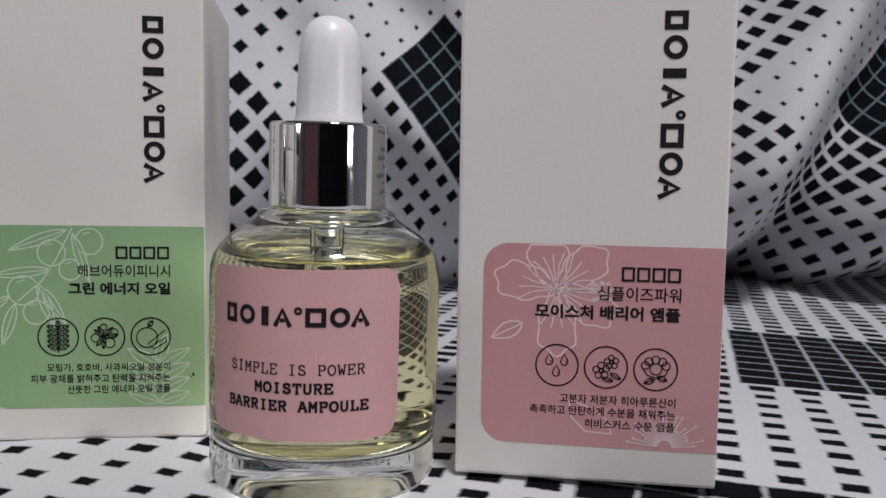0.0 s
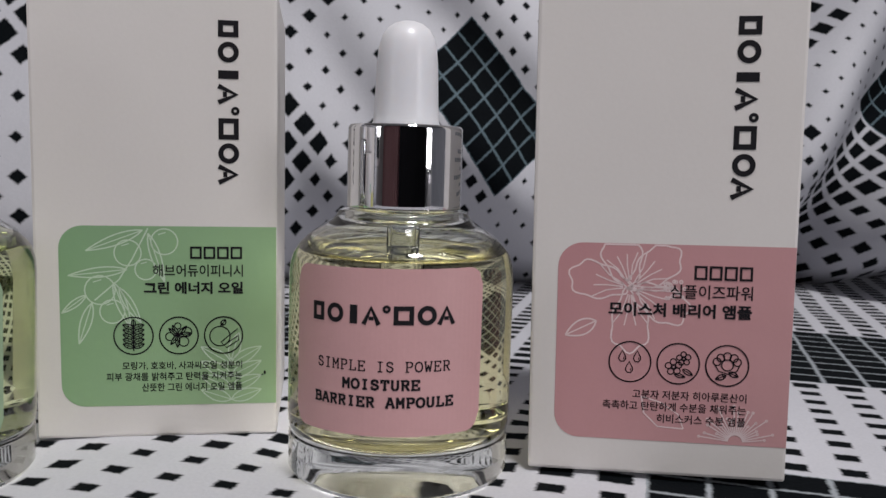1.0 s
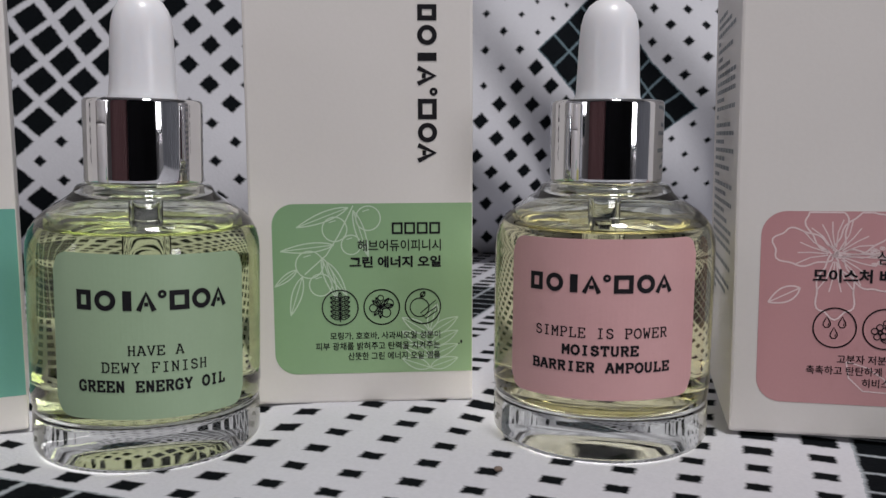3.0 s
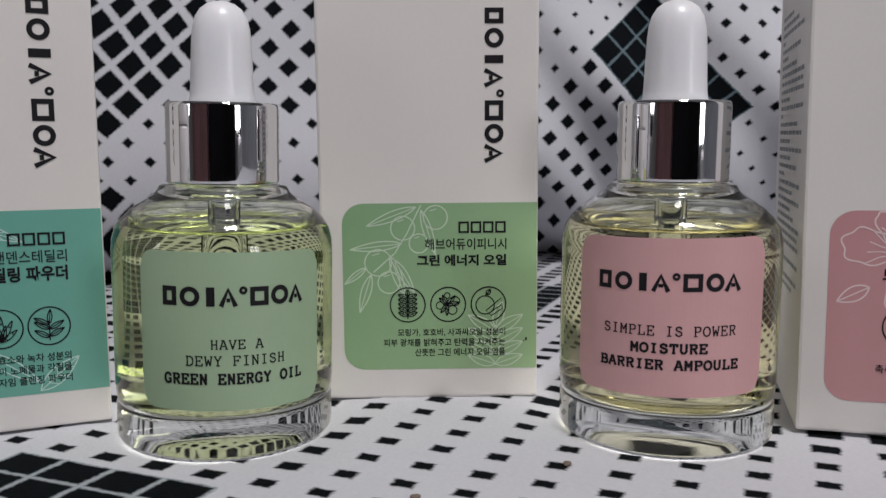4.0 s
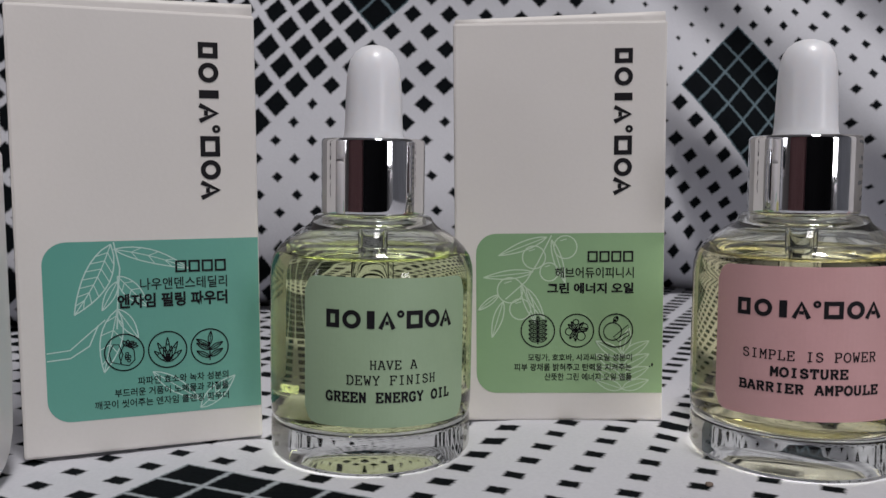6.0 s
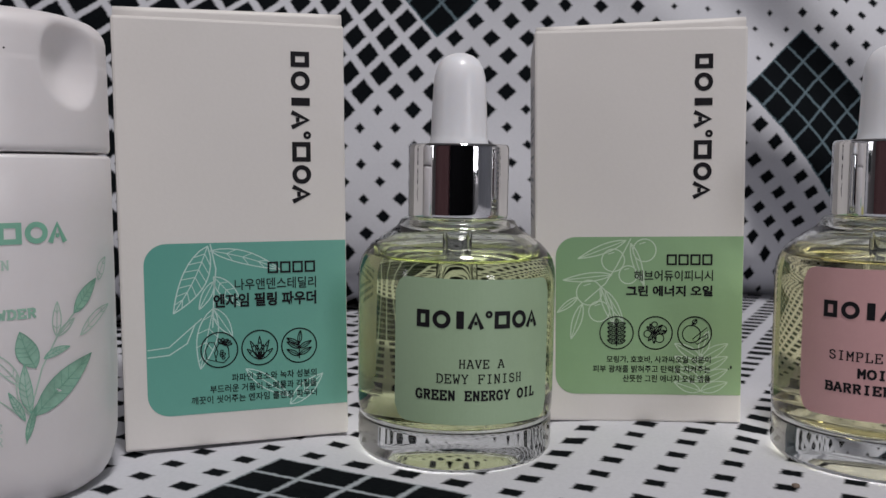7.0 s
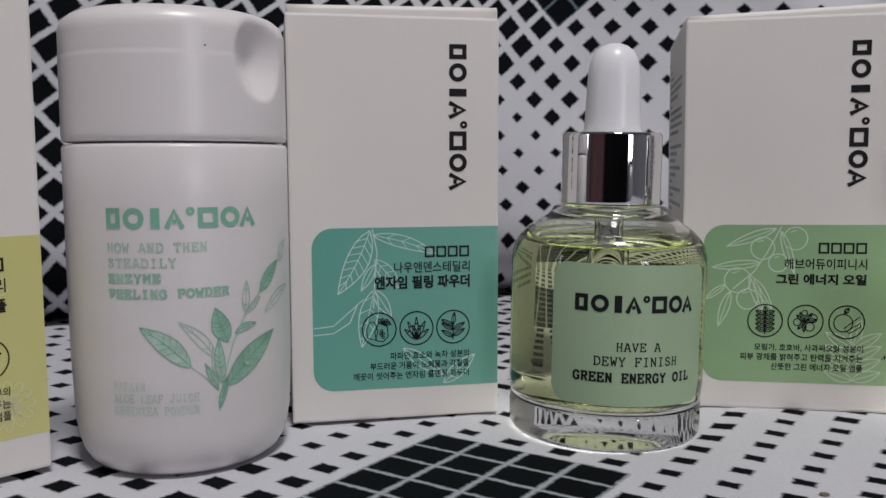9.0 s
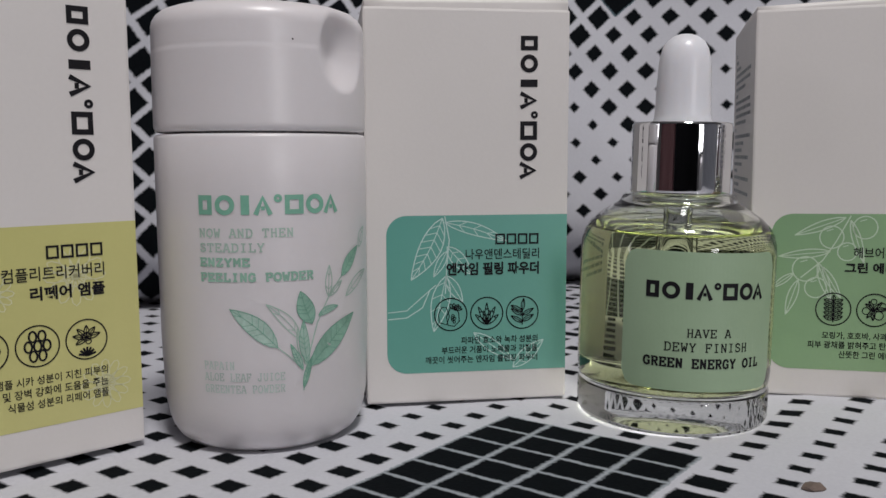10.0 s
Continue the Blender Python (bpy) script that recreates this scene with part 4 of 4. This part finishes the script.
def curved_patch(name, x0, x1, y0, y1, r, lay, n=40):
    """A sheet with rounded corners wrapped round a bottle, as upright strips."""
    verts, faces = [], []
    for k in range(n + 1):
        x = x0 + (x1 - x0) * k / n
        e = min(x - x0, x1 - x)
        cut = r - math.sqrt(max(r * r - (r - e) ** 2, 0)) if e < r else 0
        verts += [lay(x, y0 + cut), lay(x, y1 - cut)]
    for k in range(n):
        faces.append((2 * k, 2 * k + 2, 2 * k + 3, 2 * k + 1))
    return mesh_from(name, verts, faces)


OUTER = [(0, 1.2), (12, 1.0), (16.5, 0.2), (18.8, 0.0), (19.8, 0.35), (20.25, 1.3), (20.3, 4.0), (20.2, 7.0), (19.9, 7.9), (20.25, 8.8), (20.4, 11), (20.4, 24), (20.4, 35.5),
         (20.25, 37.6), (19.7, 39.6), (18.6, 41.3), (17.0, 42.9), (15.2, 44.1), (13.9, 44.95), (12.9, 45.6), (12.3, 46.2), (12.0, 46.8), (11.7, 47.3), (11.1, 47.6), (9.6, 47.7)]
INNER = [(7.9, 47.7), (7.9, 46.8), (9.5, 46.0), (13.0, 44.1), (15.8, 42.3), (17.9, 40.0), (18.7, 37.0), (18.9, 34), (18.9, 24), (18.9, 12.5), (18.4, 10.0), (17.0, 8.4), (14.5, 7.6), (9.0, 7.8), (0, 8.6)]
LEVEL = 39.4


def surface(z):
    """The liquid's surface from the wall inwards, climbing a little at the glass."""
    r = float(np.interp(LEVEL + 0.8, [40.0, 42.3], [17.9, 15.8]))
    return [(r, z + 0.8), (r - 0.25, z + 0.35), (r - 0.7, z + 0.1), (r - 1.4, z), (8.0, z), (0, z)]


def tilted(lay, k):
    return lambda x, y: lay(x, y + k * x)


def dropper_bottle(m, hue, label, centre, paper, lean, mark, lines):
    b = thing("dropper_bottle", m, label, "bottle", "dropper bottles")
    # thick glass with an air space over the liquid
    g = part("glass_body", lathe(OUTER + [p for p in INNER if p[1] > LEVEL + 0.9] + surface(LEVEL + 0.03), 96), GLASS, b, "thick clear glass", True)
    g.visible_shadow = False
    l = part("liquid", lathe(surface(LEVEL)[::-1] + [p for p in INNER if p[1] < LEVEL], 96), OIL[hue], b, "clear tinted liquid", True)
    l.visible_shadow = False
    # white filler added so that the neck looks bright instead of dark
    part("neck_filler", lathe([(0, 47.0), (7.7, 47.0), (7.7, 47.85), (9.1, 47.9), (9.1, 52.2), (0, 52.2)], 48), RUBBER, b, "white filler added to brighten the neck", True)
    collar = part("collar", lathe(rounded([(9.2, 52.5), (9.2, 47.9), (10.2, 47.8), (10.34, 48.2), (10.36, 48.5), (10.36, 48.9), (10.34, 61.7), (10.32, 62.05), (10.25, 62.3), (10.0, 62.65), (6.0, 62.7), (5.0, 62.7)], 0.1, 2), 96), CHROME, b, "polished chrome collar", True)
    tube = part("pipette", lathe([(0, 9.8), (1.0, 9.8), (1.3, 12), (2.6, 18), (3.0, 22), (3.0, 47.1), (2.3, 47.1), (2.3, 22), (1.9, 18.2), (0.7, 12), (0, 12)], 32), TUBE, collar, "glass dropper tube", True)
    tube.visible_shadow = False
    part("rubber_bulb", lathe([(4.6, 62.3), (6.3, 62.4), (6.3, 62.7), (5.95, 63.3), (5.82, 64.4), (5.72, 66.5), (5.6, 70), (5.42, 74.0), (5.2, 76.3), (4.7, 78.2), (3.8, 79.7), (2.6, 80.6), (1.3, 81.05), (0, 81.2)], 64),
         RUBBER, collar, "white rubber bulb", True)
    x0, x1, low, high = paper
    sticker = part("sticker", curved_patch("sticker", x0, x1, low, high, 3.0, tilted(round_bottle(centre, RB, 0.06), lean)), STICKER[hue], b, "%s paper label" % hue)
    top = tilted(round_bottle(centre, RB, 0.12), lean)
    part("maker_mark", mark_shapes(Print(), mark[0], mark[2], mark[1] - mark[0], mark[3] - mark[2]).mesh("maker_mark", top), INK, sticker, "row of plain black shapes")
    for words, a, c, y0, y1, weight in lines:
        slab_words(sticker, top, words, a, c, y0, y1, weight, INK)
    return b


dropper_bottle(pose(-0.0208, 0.1513, 0.0006), "pink", "clear glass dropper bottle of straw coloured serum with a pink label", -7.5, (-17.3, 18.1, 11.6, 39.2), 0.016, (-12.6, 12.6, 30.1, 33.2),
               (("SIMPLE IS POWER", -11.3, 11.9, 22.35, 24.15, 0.24), ("MOISTURE", -6.2, 6.8, 19.3, 21.15, 0.42), ("BARRIER AMPOULE", -11.8, 12.6, 16.4, 18.25, 0.42)))
dropper_bottle(pose(-0.1059, 0.1409, 0.0002, 0, 1.0, 0), "green", "clear glass dropper bottle of pale green oil with a sage label", 27.0, (-17.5, 16.6, 9.65, 37.25), -0.02, (-12.8, 12.3, 28.0, 31.3),
               (("HAVE A", -4.7, 4.2, 20.5, 22.2, 0.24), ("DEWY FINISH", -8.9, 8.2, 17.6, 19.4, 0.24), ("GREEN ENERGY OIL", -12.8, 11.8, 14.3, 16.3, 0.42)))


# ---- powder jar ----
JAR = [(0, 0.8), (13, 0.6), (15.0, 0.0), (16.5, 0.2), (17.9, 1.2), (18.9, 2.8), (19.6, 5.0), (20.2, 8.5), (20.6, 20), (20.65, 35), (20.65, 50), (20.65, 58.9), (20.4, 59.5), (19.4, 59.7), (0, 59.7)]


def jar_radius(y):
    return float(np.interp(y, [p[1] for p in JAR[3:12]], [p[0] for p in JAR[3:12]]))


def scoop(q, a):
    """Presses the thumb notch into the lid, with a crisp lower lip."""
    c = Vector((25.4 * math.sin(radians(83)), -25.4 * math.cos(radians(83)), 75.0))
    d = q - c
    d.z *= 0.95 if d.z < 0 else 0.85
    if d.length < 8.7 and q.z > 63:
        out = Vector((math.sin(a), -math.cos(a), 0))
        return q - out * (8.7 - d.length) * 0.95
    return q


jar = thing("powder_jar", pose(-0.1819, 0.0985, 0.0006), "white plastic flip-top jar printed with mint green leaves", "jar")
jar_body = part("jar_body", lathe(JAR, 192), PLASTIC, jar, "", True)
lid_profile = [(0, 60.0), (19.6, 60.0), (20.3, 60.15), (20.5, 60.6)] + [(20.6 - 0.04 * k / 24, 61 + 14.0 * k / 24) for k in range(25)]
lid_profile += [(20.48, 75.25), (20.5, 75.7)] + [(20.5 - 0.05 * k / 5, 76.2 + 0.75 * k) for k in range(6)] + [(20.2, 80.9), (19.6, 81.9), (18.6, 82.7), (17.0, 83.3), (14, 83.8), (9, 84.1), (0, 84.2)]
part("flip_lid", lathe(lid_profile, 288, scoop), PLASTIC, jar, "white flip lid with a thumb notch", True)
on_jar = round_bottle(39.0, jar_radius, 0.09)
part("maker_mark", mark_shapes(Print(), -13.8, 45.1, 26.5, 3.5).mesh("maker_mark", on_jar), MINT, jar_body, "row of plain mint green shapes")
for words, x1, y0, h, pen, ink in (("NOW AND THEN", 3.3, 41.0, 1.65, 0.27, MINT_PALE), ("STEADILY", -1.9, 38.35, 1.65, 0.27, MINT_PALE), ("ENZYME", -4.55, 35.7, 1.65, 0.42, MINT_MID), ("PEELING POWDER", 6.9, 32.95, 1.7, 0.42, MINT_MID),
                                   ("PAPAIN", -7.85, 16.7, 1.55, 0.22, MINT_FAINT), ("ALOE LEAF JUICE", 1.2, 14.55, 1.55, 0.22, MINT_FAINT), ("GREENTEA POWDER", 1.2, 12.3, 1.55, 0.22, MINT_FAINT)):
    slab_words(jar_body, on_jar, words, -13.8, x1, y0, y0 + h, pen, ink)
# a tea sprig: washed leaves with darker veins, and leaves in outline alone
for name, tone, leaves in (("leaf_print", LEAF_PALE, ((0.0, 20.7, -8.4, 28.0, 3.4, -0.5), (5.5, 17.2, 4.8, 25.5, 1.9, 0.3), (7.8, 26.0, 12.4, 27.3, 1.3, 0.3), (4.6, 16.2, 2.3, 21.2, 1.1, 0.0))),
                           ("leaf_print", MINT_MID, ((6.5, 24.6, 4.3, 30.9, 3.3, 0.2), (6.0, 16.6, 17.0, 25.3, 4.2, 0.5), (13.4, 32.8, 18.9, 38.2, 2.5, 0.2), (4.7, 12.6, 6.4, 18.5, 1.1, 0.1)))):
    wash, veins = Print(), Print()
    for q in leaves:
        leaf_solid(wash, *q)
        leaf_outline(veins, q[0], q[1], q[2], q[3], q[4], 0.13, q[5], veins=5)
    sprig = part(name, wash.mesh(name, on_jar), tone, jar_body, "mint green printed leaves")
    part("vein_drawing", veins.mesh("vein_drawing", round_bottle(39.0, jar_radius, 0.13)), MINT if tone is LEAF_PALE else MINT_DEEP, sprig)
fine = Print()
for q in ((4.2, 22.0, -1.9, 28.8, 2.0, -0.5), (10.1, 29.4, 10.4, 35.2, 1.5, 0.0), (14.6, 28.8, 23.0, 33.0, 2.0, 0.6), (10.3, 29.4, 13.5, 32.0, 1.1, 0.0), (19.5, 37.8, 22.4, 41.6, 2.2, 0.3), (5.2, 17.0, 3.6, 24.0, 1.2, 0.2)):
    leaf_outline(fine, q[0], q[1], q[2], q[3], q[4], 0.2, q[5], veins=2)
fine.line([(4.7, 12.2), (5.5, 17.8), (7.5, 24.5), (10.2, 29.4), (13.4, 32.8)], 0.26).line([(0.0, 20.7), (2.6, 18.4), (4.6, 16.0)], 0.22)
part("line_drawing", fine.mesh("line_drawing", on_jar), MINT_PALE, jar_body, "fine green leaf outlines")

speck_at = round_bottle(50.2, 20.5, 0.02)
part("speck", Print().disc(0, 76.2, 0.17).mesh("speck", speck_at), INK, jar, "tiny black speck on the lid")

# ---- crumbs on the sheet ----
rnd = random.Random(4)
for k, (x, y, s) in enumerate(((-0.0775, 0.103, 1.5), (-0.066, 0.098, 0.9), (-0.040, 0.128, 0.7), (-0.112, 0.142, 0.5), (-0.064, 0.112, 0.6))):
    bm = bmesh.new()
    bmesh.ops.create_icosphere(bm, subdivisions=2, radius=s / 1000)
    for v in bm.verts:
        v.co *= 1 + 0.35 * noise.noise(v.co * 900 + Vector((k, 0, 0)))
        v.co.z *= 0.5
        v.co.x *= 1.5
    me = bpy.data.meshes.new("crumb")
    bm.to_mesh(me)
    bm.free()
    me.materials.append(CRUMB)
    ob = new("crumb", me)
    ob.matrix_world = pose(x, y, ground(x, y) + 0.0003, 0, 0, rnd.uniform(0, 180))
    tagged(ob, "small brown crumb lying on the sheet", "crumb", "crumbs on the sheet")
